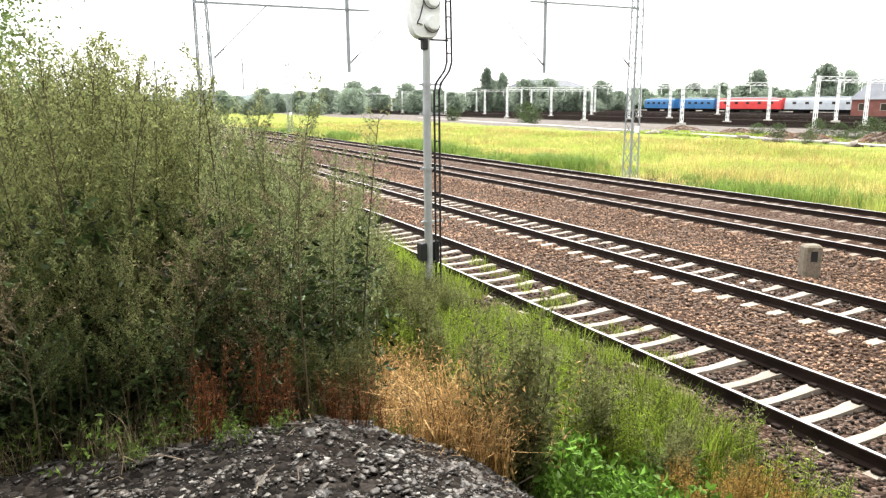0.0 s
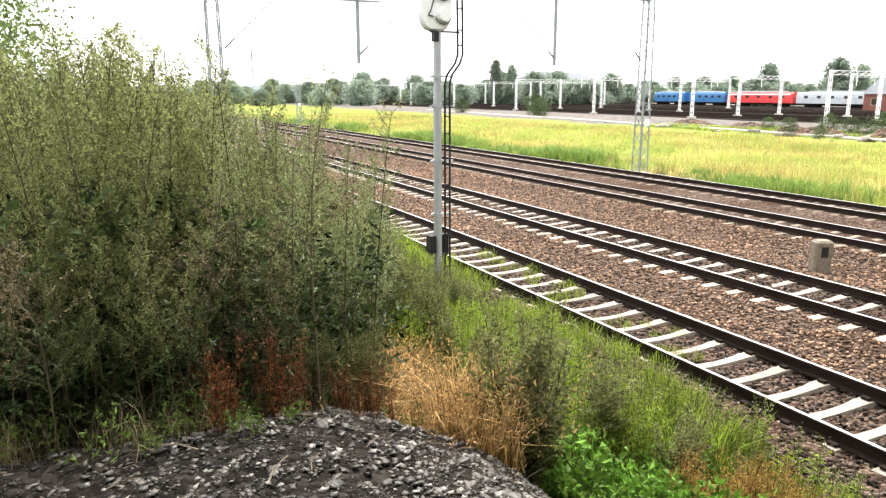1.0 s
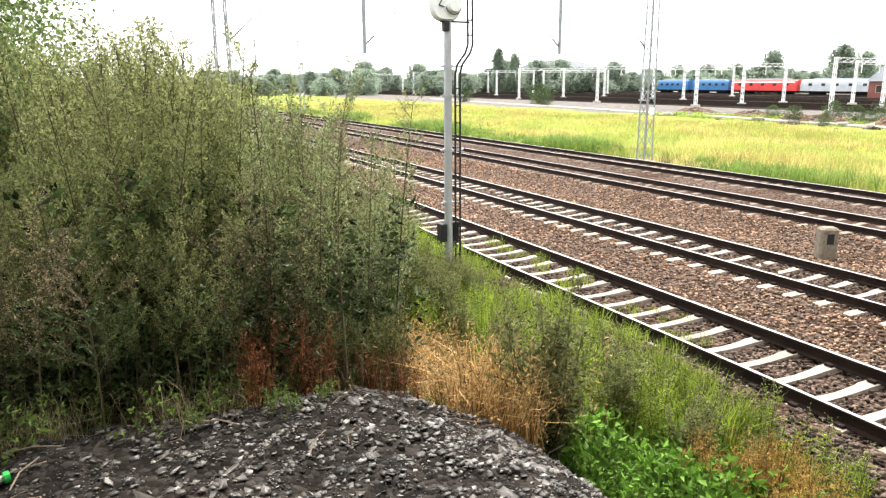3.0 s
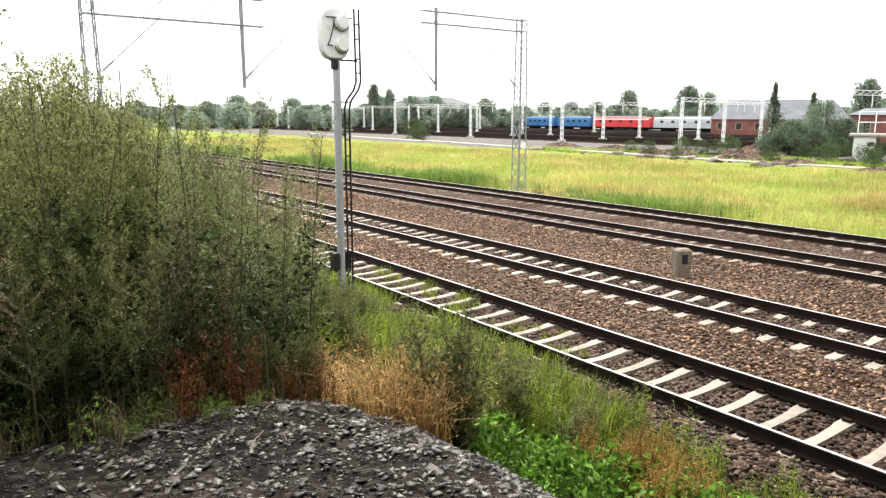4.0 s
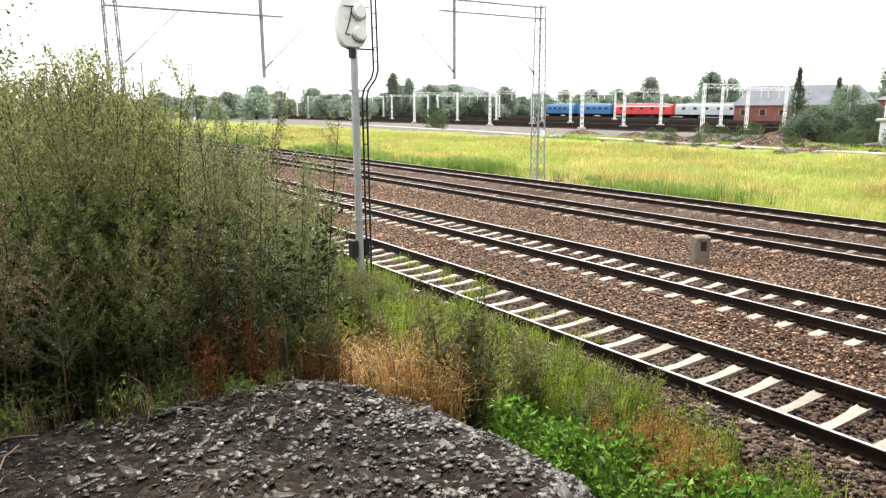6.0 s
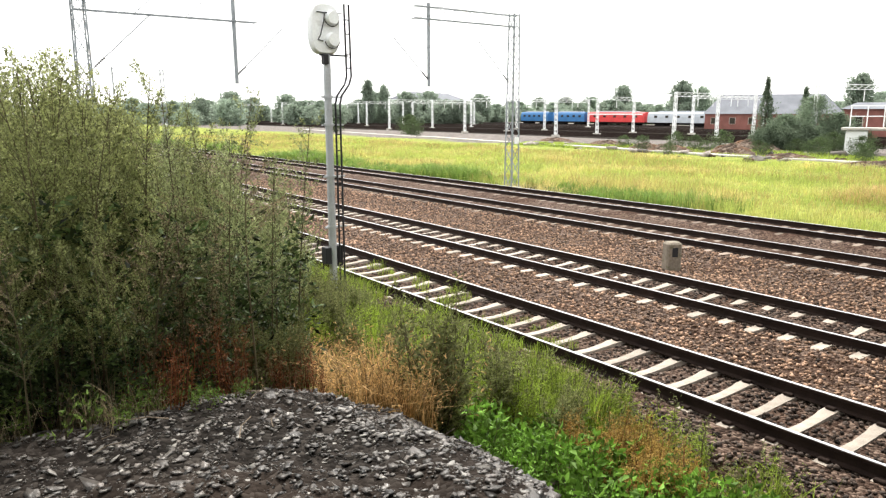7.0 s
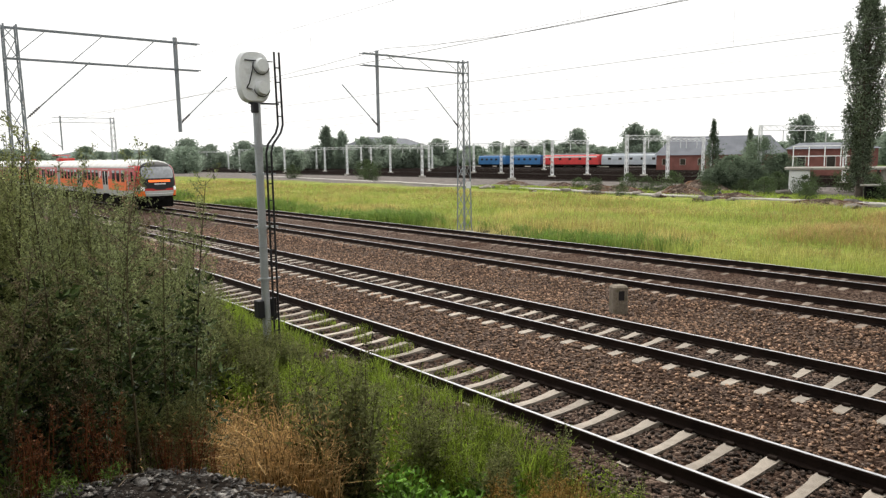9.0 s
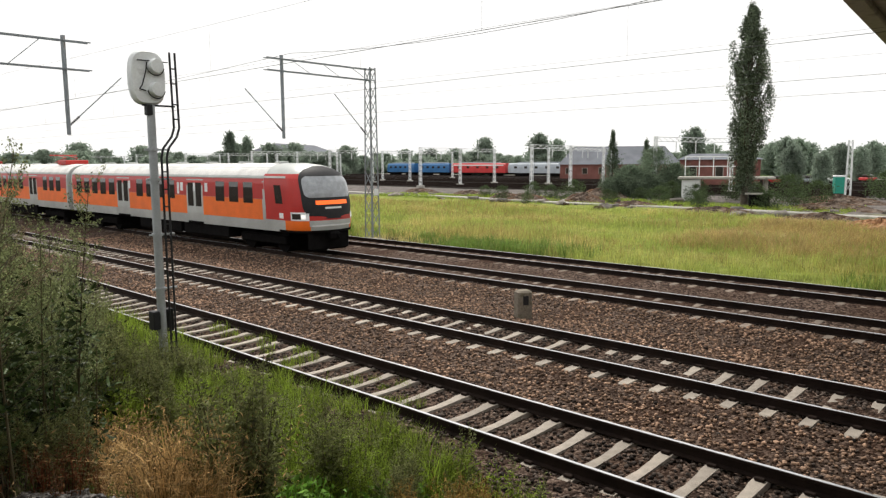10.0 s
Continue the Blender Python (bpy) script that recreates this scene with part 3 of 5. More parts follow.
# ---- colour light signal, seen from behind ----
def signal(x, y):
    th = thing("railway_signal", x, y, 0, "grey railway signal post with white head seen from behind", "signal")
    part("post", Geo().tube((0, 0, -0.4), (0, 0, 4.72), 0.075, 0.068, n=16), M_GALV, th, smooth=True)
    for z in (1.55, 2.5, 3.45, 3.95):
        part("clamp", Geo().tube((0, 0, z), (0, 0, z + 0.05), 0.09, n=16).box(-0.14, -0.02, z + 0.01, 0.3, 0.02, z + 0.04), M_GALV, th, "steel clamp")
    # head: rounded plate with a rim
    g = Geo()
    ring = []
    for i in range(40):
        a = i * math.tau / 40
        c, s = math.cos(a), math.sin(a)
        ring.append((0.3 * math.copysign(abs(c) ** 0.62, c), 0.45 * math.copysign(abs(s) ** 0.72, s)))
    pts = [(u * k - 0.03, yy, 5.17 + v * k) for yy, k in ((0.1, 0.97), (0.08, 1.0), (-0.02, 1.0), (-0.06, 0.93)) for u, v in ring]
    faces = [(40 * j + i, 40 * j + (i + 1) % 40, 40 * j + 40 + (i + 1) % 40, 40 * j + 40 + i) for j in range(3) for i in range(40)]
    faces += [tuple(range(39, -1, -1)), tuple(range(120, 160))]
    g.add(pts, faces)
    head = part("head", g, M_WHITE, th, "white rounded signal head", smooth=True)
    for z in (5.36, 4.98):
        part("lamp_housing", Geo().tube((0.08, -0.05, z), (0.08, -0.17, z), 0.13, 0.11, n=20), M_WHITE, head, smooth=True)
        g = Geo()
        arc = [(0.08 + 0.15 * math.cos(radians(a)), -0.09, z + 0.15 * math.sin(radians(a))) for a in range(190, 351, 16)]
        part("hood_edge", g.path(arc, 0.008, 5), M_BLACK, head, "dark hood rim")
    g = Geo()
    g.path([(-0.22, -0.08, 5.44), (0.3, -0.08, 5.44)], 0.01, 5)
    g.path([(-0.06, -0.08, 5.42), (-0.08, -0.08, 5.28), (-0.15, -0.08, 5.05), (-0.2, -0.08, 4.97), (-0.1, -0.08, 4.95)], 0.01, 5)
    part("cable", g, M_BLACK, head, "black cable across the head")
    part("junction", Geo().box(-0.1, -0.09, 4.55, 0.0, 0.03, 4.72, bevel=0.01), M_BLACK, th, "black junction box")
    # cranked ladder
    for dx in (0.0, 0.095):
        g = Geo()
        g.path([(0.36 + dx, -0.03, 5.62), (0.38 + dx, -0.03, 4.35), (0.33 + dx, -0.03, 4.2), (0.17 + dx, -0.03, 4.0), (0.13 + dx, -0.03, 3.85), (0.13 + dx, -0.03, 0.1)], 0.019, 6)
        part("ladder_rail", g, M_BLACK, th, "black steel ladder rail")
    for z in list(np.arange(0.6, 3.8, 0.3)) + [4.5, 4.75, 5.1, 5.35]:
        x0 = 0.13 if z < 3.9 else 0.37
        part("rung", Geo().tube((x0, -0.03, z), (x0 + 0.1, -0.03, z), 0.012, n=5), M_BLACK, th)
    part("bracket", Geo().box(-0.15, -0.03, 4.7, 0.42, 0.0, 4.73), M_BLACK, th)
    part("cabinet", Geo().box(-0.19, -0.1, 0.88, -0.07, 0.1, 1.2, bevel=0.01), M_BLACK, th, "small black cable box")
    part("cabinet", Geo().box(0.1, 0.0, 0.8, 0.22, 0.12, 1.2, bevel=0.01), M_BLACK, th, "small black cable box")
    return th


signal(-1.8, 13.15)


# ---- kilometre stone ----
g = Geo()
g.box(-0.2, -0.17, -0.4, 0.2, 0.17, 0.43, bevel=0.045)
st = thing("kilometre_stone", 7.35, 12.1, 0, "weathered concrete kilometre stone between the tracks", "marker stone", turn=-30)
part("block", g, material("mossy_stone", (0.25, 0.215, 0.17), 0.9, vary=0.3, scale=6, fine=50, bump=0.6, spot=(0.12, 0.11, 0.07), spot_at=0.58), st)
part("marking", Geo().box(-0.07, -0.177, 0.06, 0.08, -0.1705, 0.3), M_BLACK, st, "worn dark illegible marking")


# ---- commuter train: three coaches, driving cab at -y ----
TRAIN_Y, TRAIN_V = 24.05, 31.4
M_TRED = material("train_red", (0.44, 0.017, 0.011), 0.35, vary=0.08, scale=1.5, fine=20, bump=0.03, spec=0.5)
M_TORANGE = material("train_orange", (0.85, 0.16, 0.012), 0.4, vary=0.08, scale=1.5, fine=20, bump=0.03, spec=0.5)
M_TSILVER = material("train_silver", (0.46, 0.48, 0.46), 0.42, 0.2, vary=0.12, scale=1.2, fine=20, bump=0.05)
M_TROOF = material("train_roof", (0.72, 0.71, 0.68), 0.6, vary=0.15, scale=1.2, fine=15, bump=0.08)
M_TDARK = material("train_underframe", (0.008, 0.0075, 0.0075), 0.95, vary=0.3, scale=3, fine=30, bump=0.2, spec=0.05)
M_TGLASS = glass_material("train_glass", (0.035, 0.03, 0.025))
# windscreen: the reflected sky is put into the pale base colour
M_SCREEN = glass_material("sky_tinted_windscreen", (0.3, 0.32, 0.34))
M_DISPLAY = glow_material("display_amber", (1.0, 0.16, 0.03), 0.9)
M_LAMP = glow_material("headlight", (1.0, 0.97, 0.9), 0.7)

HALF = [(0.95, 1.38), (1.3, 1.43), (2.3, 1.44), (2.9, 1.43), (3.15, 1.38), (3.4, 1.2), (3.58, 0.92), (3.7, 0.5), (3.74, 0.0)]
NOSE = [(0.95, 0.05), (1.3, 0.0), (1.7, 0.03), (2.1, 0.06), (2.6, 0.16), (3.0, 0.3), (3.3, 0.5), (3.5, 0.74), (3.65, 1.08), (3.74, 1.8)]


def table(z, rows):
    return float(np.interp(z, [a for a, _ in rows], [b for _, b in rows]))


def skin(side, u, z, off, blunt):
    """A point of the car's skin: u from 0 to 1 runs round the nose, beyond 1 in metres along the side."""
    w = table(z, HALF)
    deep = 0.95 if blunt else 0.03
    front = table(z, NOSE) if blunt else 0.0
    if u <= 1:
        a = u * math.pi / 2
        x, y = w * math.sin(a) ** 0.9 if a > 0 else 0.0, front + deep * (1 - max(math.cos(a), 0.0) ** 0.95)
        nx, ny = math.sin(a), -math.cos(a)
    else:
        x, y, nx, ny = w, front * max(0.0, 1 - (u - 1) / 3) + deep + (u - 1), 1.0, 0.0
    nz = 0.0 if z < 3.0 else min(1.0, (z - 3.0) / 0.6)
    s = math.sqrt(1 - nz * nz)
    return Vector((side * (x + off * nx * s), y + off * ny * s, z + off * nz))


def patch(side, us, zs, off, blunt, thick=0.02, trim=None, rev=None):
    """A panel that follows the skin, with its own thickness; rev mirrors it end to end in a car of that length."""
    g = Geo()
    n, m = len(us), len(zs)
    pts = [skin(side, u * (1 - min(1.0, abs((z - trim[0]) / trim[1])) ** 5) ** 0.4 if trim else u, z, o, blunt) for o in (off, off - thick) for u in us for z in zs]
    if rev:
        pts = [Vector((-p.x, rev - p.y, p.z)) for p in pts]
    k = n * m
    faces = []
    for i in range(n - 1):
        for j in range(m - 1):
            a, b, c, d = i * m + j, (i + 1) * m + j, (i + 1) * m + j + 1, i * m + j + 1
            faces += [(a, b, c, d), (k + d, k + c, k + b, k + a)]
    for i in range(n - 1):
        for j in (0, m - 1):
            a, b = i * m + j, (i + 1) * m + j
            faces.append((a, b, k + b, k + a))
    for j in range(m - 1):
        for i in (0, n - 1):
            a, b = i * m + j, i * m + j + 1
            faces.append((a, b, k + b, k + a))
    return g.add(pts, faces)


def span(a, b, n):
    return [a + (b - a) * i / n for i in range(n + 1)]


def coach(th, y0, length, cab, rev=False, panto=False):
    """One coach as a part of the train, its panels, windows and doors beneath it."""
    RV = length if rev else None
    us = span(0, 1, 8) + [2, 3, 4, length - 0.95 + 1 - 0.04 if cab else length + 0.9]
    zs = span(0.95, 3.0, 8) + [3.15, 3.3, 3.45, 3.58, 3.66, 3.72, 3.739]
    g = Geo()
    for s in (-1, 1):
        q = patch(s, us, zs, 0.0, cab, 0.05, rev=RV)
        g.add(q.v, q.f)
    e = length - 0.02
    g.box(-1.36, e - 0.03, 0.95, 1.36, e, 3.3)
    if RV:
        g.v[-8:] = [(x, RV - y, z) for x, y, z in g.v[-8:]]
    body = part("coach_body", g, M_TSILVER, th, "silver coach body", smooth=True)
    body.location.y = y0
    end = us[-1]
    start = 2.78 if cab else 1.2
    bands = [("red_band", M_TRED, 2.25, 3.1, start, end - 0.15), ("orange_band", M_TORANGE, 1.38, 2.24, start + (0.2 if cab else 0), end - 0.15)]
    for s in (-1, 1):
        for name, mat, za, zb, ua, ub in bands:
            part(name, patch(s, span(ua, ub, 3), span(za, zb, 4), 0.006, cab, rev=RV), mat, body)
        part("gutter", patch(s, span(1.0 if cab else 1.0, end, 4), span(3.13, 3.2, 1), 0.03, cab, 0.04, rev=RV), M_TSILVER, body)
        part("roof_skin", patch(s, span(2.6 if cab else 1.0, end, 5), [3.22, 3.4, 3.52, 3.6, 3.67, 3.71, 3.735], 0.008, cab, rev=RV), M_TROOF, body, "dusty pale roof", smooth=True)
        doors = [7.8, 15.45] if cab else [6.2, 16.4]
        for u in doors:
            part("door", patch(s, span(u, u + 1.5, 2), span(1.05, 3.02, 5), 0.012, cab, rev=RV), M_TSILVER, body, "grey double sliding door")
            for du in (0.14, 0.86):
                part("door_window", patch(s, span(u + du, u + du + 0.5, 1), span(1.75, 2.85, 3), 0.02, cab, rev=RV), M_TGLASS, body)
            part("door_step", patch(s, span(u + 0.1, u + 1.4, 1), span(0.96, 1.04, 1), 0.07, cab, 0.1, rev=RV), M_TDARK, body, "black door step")
        u = start + 0.9
        while u < end - 1.2:
            if all(not (d - 0.85 < u < d + 1.6) for d in doors):
                part("window", patch(s, span(u, u + 0.72, 2), span(2.06, 2.94, 4), 0.014, cab, rev=RV), M_TGLASS, body, "dark saloon window")
            elif cab and u > start + 2:
                part("pictogram", patch(s, span(u + 0.3, u + 0.55, 1), span(2.45, 2.85, 1), 0.013, cab, rev=RV), M_WHITE, body, "small white pictogram")
            u += 1.13
    # roof gear
    for y in np.arange(3.5, length - 1, 2.9):
        yy = length - y if rev else y
        part("roof_vent", Geo().box(-0.25, yy - 0.2, 3.7, 0.25, yy + 0.2, 3.82, bevel=0.03), M_TSILVER, body)
    # bogies
    for y in (3.6, length - 3.6):
        bg = part("bogie", Geo().box(-1.05, y - 1.7, 0.35, 1.05, y + 1.7, 0.72, bevel=0.05), M_TDARK, body)
        for dy in (-1.25, 1.25):
            part("wheelset", Geo().tube((-0.82, y + dy, 0.48), (0.82, y + dy, 0.48), 0.475, n=20), M_TDARK, bg)
    for a, b in ((5.9, 9.9), (10.2, 14.6)):
        part("equipment_box", Geo().box(-1.3, a, 0.42, 1.3, b, 0.94, bevel=0.03), M_TDARK, body)
    if cab:
        for s in (-1, 1):
            part("cab_side", patch(s, span(0.5, 1.0, 7) + [1.6, 2.2, 2.75], span(1.43, 3.12, 9), 0.008, True, rev=RV), M_TRED, body, "red cab side", smooth=True)
            part("cab_roof", patch(s, span(0.58, 1.0, 6) + [1.8, 2.75], [3.12, 3.2, 3.3], 0.01, True, rev=RV), M_TRED, body, "red roof edge", smooth=True)
            part("cab_pictogram", patch(s, span(1.5, 1.78, 2), span(1.5, 1.72, 1), 0.013, True, rev=RV), M_WHITE, body, "small white pictogram")
            part("cab_window", patch(s, span(1.5, 2.0, 2), span(2.1, 2.85, 4), 0.016, True, rev=RV), M_TGLASS, body)
            part("corner_panel", patch(s, span(0.48, 1.0, 6) + [1.4], span(0.98, 1.43, 3), 0.012, True, rev=RV), M_TORANGE, body, "orange corner panel", smooth=True)
            part("grey_slash", patch(s, span(2.74, 2.9, 1), span(1.0, 3.0, 4), 0.012, True, rev=RV), M_TSILVER, body)
            part("headlight_frame", patch(s, span(0.5, 1.0, 6), span(1.44, 1.78, 3), 0.016, True, rev=RV), M_WHITE, body, "silver headlight bezel")
            part("headlight", patch(s, span(0.58, 0.68, 2), span(1.52, 1.68, 2), 0.03, True, rev=RV), M_LAMP, body, "lit round headlight")
            part("headlight_glass", patch(s, span(0.7, 0.95, 4), span(1.5, 1.72, 2), 0.024, True, rev=RV), M_TGLASS, body, "dark lamp glass", smooth=True)
            part("chin_trim", patch(s, span(0, 0.46, 6), span(1.2, 1.26, 1), 0.03, True, rev=RV), M_WHITE, body, "pale trim line under the chin", smooth=True)
            part("door_pictogram", patch(s, span(10.0, 10.2, 1), span(2.3, 2.85, 1), 0.013, True, rev=RV), M_WHITE, body, "small white pictogram")
            part("windscreen_surround", patch(s, span(0, 0.64, 9), span(1.5, 3.6, 16), 0.018, True, 0.02, (2.55, 1.06), rev=RV), M_BLACK, body, "black windscreen surround", smooth=True)
            part("windscreen", patch(s, span(0, 0.57, 8), span(2.36, 3.2, 12), 0.028, True, 0.02, (2.78, 0.5), rev=RV), M_SCREEN, body, "windscreen with the sky's reflection put into its pale colour", smooth=True)
            part("red_chin", patch(s, span(0, 0.5, 6), span(1.44, 1.7, 3), 0.012, True, rev=RV), M_TRED, body, smooth=True)
            part("bumper_panel", patch(s, span(0, 0.5, 6), span(1.2, 1.44, 2), 0.02, True, rev=RV), M_TSILVER, body, "grey bumper panel", smooth=True)
            part("skirt", patch(s, span(0, 1.0, 8) + [1.8], span(0.95, 1.04, 1), 0.05, True, 0.3, rev=RV), M_TDARK, body, "dark lower skirt", smooth=True)
        part("display", patch(1, span(0, 0.34, 4), span(2.08, 2.24, 2), 0.024, True, rev=RV), M_DISPLAY, body, "amber destination display")
        part("display", patch(-1, span(0, 0.34, 4), span(2.08, 2.24, 2), 0.024, True, rev=RV), M_DISPLAY, body, "amber destination display")
        part("marker_plate", patch(1, span(0, 0.16, 3), span(1.9, 1.98, 1), 0.024, True, rev=RV), M_WHITE, body, "illegible white bar")
        part("marker_plate", patch(-1, span(0, 0.16, 3), span(1.9, 1.98, 1), 0.024, True, rev=RV), M_WHITE, body, "illegible white bar")
        f = -1 if not rev else 1
        yb = 0.0 if not rev else length
        part("top_light", Geo().tube((0, yb - f * 0.95, 3.42), (0, yb - f * 0.72, 3.42), 0.07, n=12), M_LAMP, body, "lit top headlight")
        part("coupler", Geo().box(-0.24, min(yb - f * 0.3, yb + f * 0.16), 0.62, 0.24, max(yb - f * 0.3, yb + f * 0.16), 1.0, bevel=0.1).tube((0.1, yb + f * 0.1, 0.8), (0.1, yb + f * 0.3, 0.8), 0.12, n=12), M_TDARK, body, "dark coupler head")
        part("obstacle_guard", Geo().box(-1.0, min(yb - f * 0.25, yb - f * 0.55), 0.2, 1.0, max(yb - f * 0.25, yb - f * 0.55), 1.0, bevel=0.08), M_TDARK, body)
    if panto:
        for py in (3.2, length - 3.2):
            part("roof_box", Geo().box(-0.7, py - 1.2, 3.7, 0.7, py + 0.2, 4.0, bevel=0.04), M_TRED, body, "red roof equipment box")
            g = Geo()
            g.path([(-0.5, py + 1.2, 3.85), (-0.35, py - 0.3, 4.15), (-0.3, py + 1.1, 4.3)], 0.03, 5).path([(0.5, py + 1.2, 3.85), (0.35, py - 0.3, 4.15), (0.3, py + 1.1, 4.3)], 0.03, 5)
            g.tube((-0.85, py + 1.1, 4.32), (0.85, py + 1.1, 4.32), 0.04, n=6)
            part("pantograph", g, M_TRED, body, "folded red pantograph")
    return body


train = thing("commuter_train", 10.85, TRAIN_Y, 0, "red, orange and silver electric commuter train with lit headlights", "train")
coach(train, 0.0, 23.3, True)
coach(train, 23.9, 23.6, False, panto=True)
coach(train, 48.1, 23.3, True, rev=True)
for y in (23.3, 47.5):
    part("gangway", Geo().box(-0.9, y - 0.05, 1.0, 0.9, y + 0.65, 3.3, bevel=0.03), M_TDARK, train, "black rubber gangway bellows")


# ---- plants ----
def foliage(name, colour, island=0.45, leaf=0.3, rough=0.6):
    return material(name, colour, rough, vary=0.22, scale=0.8, fine=12, bump=0.0, leaf=leaf, island=island, object_random=0.22, spec=0.2)


M_MUG = foliage("mugwort_leaf", (0.06, 0.092, 0.03), 0.95, 0.2, 0.42)
M_MUGTOP = foliage("mugwort_panicle", (0.3, 0.33, 0.135), 0.6, 0.45)
M_MUGDRY = foliage("mugwort_seed", (0.29, 0.235, 0.14), 0.8)
M_GOLDENROD = foliage("pale_weed_leaf", (0.36, 0.46, 0.1), 0.5, 0.45)
M_STEM = foliage("weed_stem", (0.12, 0.1, 0.055), 0.3, 0.0)
M_REDSTEM = foliage("red_stem", (0.21, 0.08, 0.032), 0.7, 0.1)
M_GRASS = foliage("green_grass", (0.25, 0.335, 0.045), 0.7)
M_SLOPEMUG = foliage("slope_mugwort_leaf", (0.19, 0.205, 0.08), 0.7, 0.4)
M_DRYGRASS = foliage("dry_grass", (0.5, 0.33, 0.14), 0.8, 0.3)
M_NETTLE = foliage("broad_leaf", (0.15, 0.29, 0.04), 0.6)
M_YELLOWWEED = foliage("yellow_weed", (0.42, 0.28, 0.08))
M_MUGGREY = foliage("grey_mugwort", (0.285, 0.325, 0.15), 0.6, 0.45)
M_DARKGRASS = foliage("dark_grass", (0.16, 0.25, 0.05))
M_MEADOW = material("meadow_grass", (0.39, 0.455, 0.11), 0.6, vary=0.28, scale=0.16, fine=1.2, bump=0.0, leaf=0.4, island=0.3, spec=0.2, spot=(0.47, 0.4, 0.15), spot_at=0.55)
M_MEADOWDRY = foliage("meadow_straw", (0.42, 0.33, 0.12), 0.4, 0.35)
M_WITHERED = foliage("withered_grass", (0.41, 0.3, 0.125), 0.4, 0.35)
M_TREE = foliage("tree_leaf", (0.075, 0.11, 0.045), 0.4, 0.4)
# distance haze over the far trees is put into this paler leaf colour
M_HAZELEAF = foliage("hazed_far_leaf", (0.26, 0.32, 0.25), 0.2, 0.6)
M_WILLOW = foliage("willow_leaf", (0.16, 0.22, 0.08))
M_CONIFER = foliage("conifer_leaf", (0.16, 0.21, 0.14), 0.3, 0.6)
M_BARK = material("bark", (0.09, 0.075, 0.06), 0.9, vary=0.3, scale=5, fine=30, bump=0.5)


def weed_meshes(r, h, n_stems, spread, leaf_len, leaf_w, node, side, mats, top=0.3, droop=0.1, start=0.06, thick=1.0):
    """Stem, leaf and flower-spike meshes of one tall branching herb."""
    paths, radii, lb, lw, ll, tb, tw = [], [], [], [], [], [], []
    for _ in range(n_stems):
        a, d = r.uniform(0, math.tau), spread * math.sqrt(r.uniform())
        H = h * r.uniform(0.72, 1.05)
        lean = r.normal(0, 0.07, 2) + 0.11 * np.array([math.cos(a), math.sin(a)]) * d / max(spread, 0.01)
        k = np.linspace(0, 1, 9)
        p = np.stack([d * math.cos(a) + lean[0] * H * k ** 1.6 + 0.02 * np.sin(5 * k + a), d * math.sin(a) + lean[1] * H * k ** 1.6 + 0.02 * np.cos(4 * k), H * k], 1)
        paths.append(p), radii.append((0.004 + 0.0022 * H) * thick)
        m = int(H / node)
        for s in np.linspace(start, 1.0, m):
            at = np.array([np.interp(s, k, p[:, c]) for c in range(3)])
            b = r.uniform(0, math.tau)
            L = side * (0.25 + 1.0 * math.sin(math.pi * min(1, s * 1.02)) ** 0.8) * r.uniform(0.5, 1.2) * (1 - 0.55 * s)
            w = np.array([math.cos(b), math.sin(b), 0.75])
            w = w / np.linalg.norm(w)
            tip = at + w * L - np.array([0, 0, droop * L])
            if L > 0.16:
                paths.append(np.stack([at, (at + tip) / 2 + [0, 0, 0.02], tip])), radii.append(0.0025 * thick)
            q = max(2, int(L / leaf_len * 2.6))
            t = r.uniform(0.1, 1, q)[:, None]
            base = at + (tip - at) * t
            way = unit(w * 0.7 + r.normal(0, 0.55, (q, 3)))
            if s > 1 - top:
                base = np.concatenate([base, at + (tip - at) * r.uniform(0.2, 1.1, (q, 1)) + r.normal(0, 0.02, (q, 3))])
                way = np.concatenate([way, unit(w * 0.5 + r.normal(0, 0.6, (q, 3)))])
                tb.append(base), tw.append(way)
            else:
                lb.append(base), lw.append(way), ll.append(leaf_len * r.uniform(0.6, 1.3, q))
    sm = tri_mesh("stem", *stems(paths, radii, 4), mats[1])
    lv = tri_mesh("leaves", *leaves(np.concatenate(lb), np.concatenate(lw), np.concatenate(ll), np.concatenate(ll) * leaf_w, r), mats[0])
    out = [("stem", sm), ("foliage", lv)]
    if tb:
        tb, tw = np.concatenate(tb), np.concatenate(tw)
        out.append(("flower_head", tri_mesh("flower_head", *leaves(tb, tw, leaf_len * 0.7, leaf_len * 0.22, r), mats[2])))
    return out


def plant(name, meshes, label, category, group):
    th = thing(name, 0, 0, 0, label, category, group)
    for nm, me in meshes:
        tagged(part(nm, me, None, th), kind="stuff")
    return th


def scatter(first, places):
    """The first plant and copies of it at (x, y, turn, scale), standing on the ground."""
    for k, (x, y, turn, s) in enumerate(places):
        m = pose(x, y, float(rough(x, y)) - 0.02, 0, 0, turn)
        ob = first if k == 0 else copy_thing(first, m)
        ob.matrix_basis = m @ Matrix.Diagonal((s, s, s, 1))


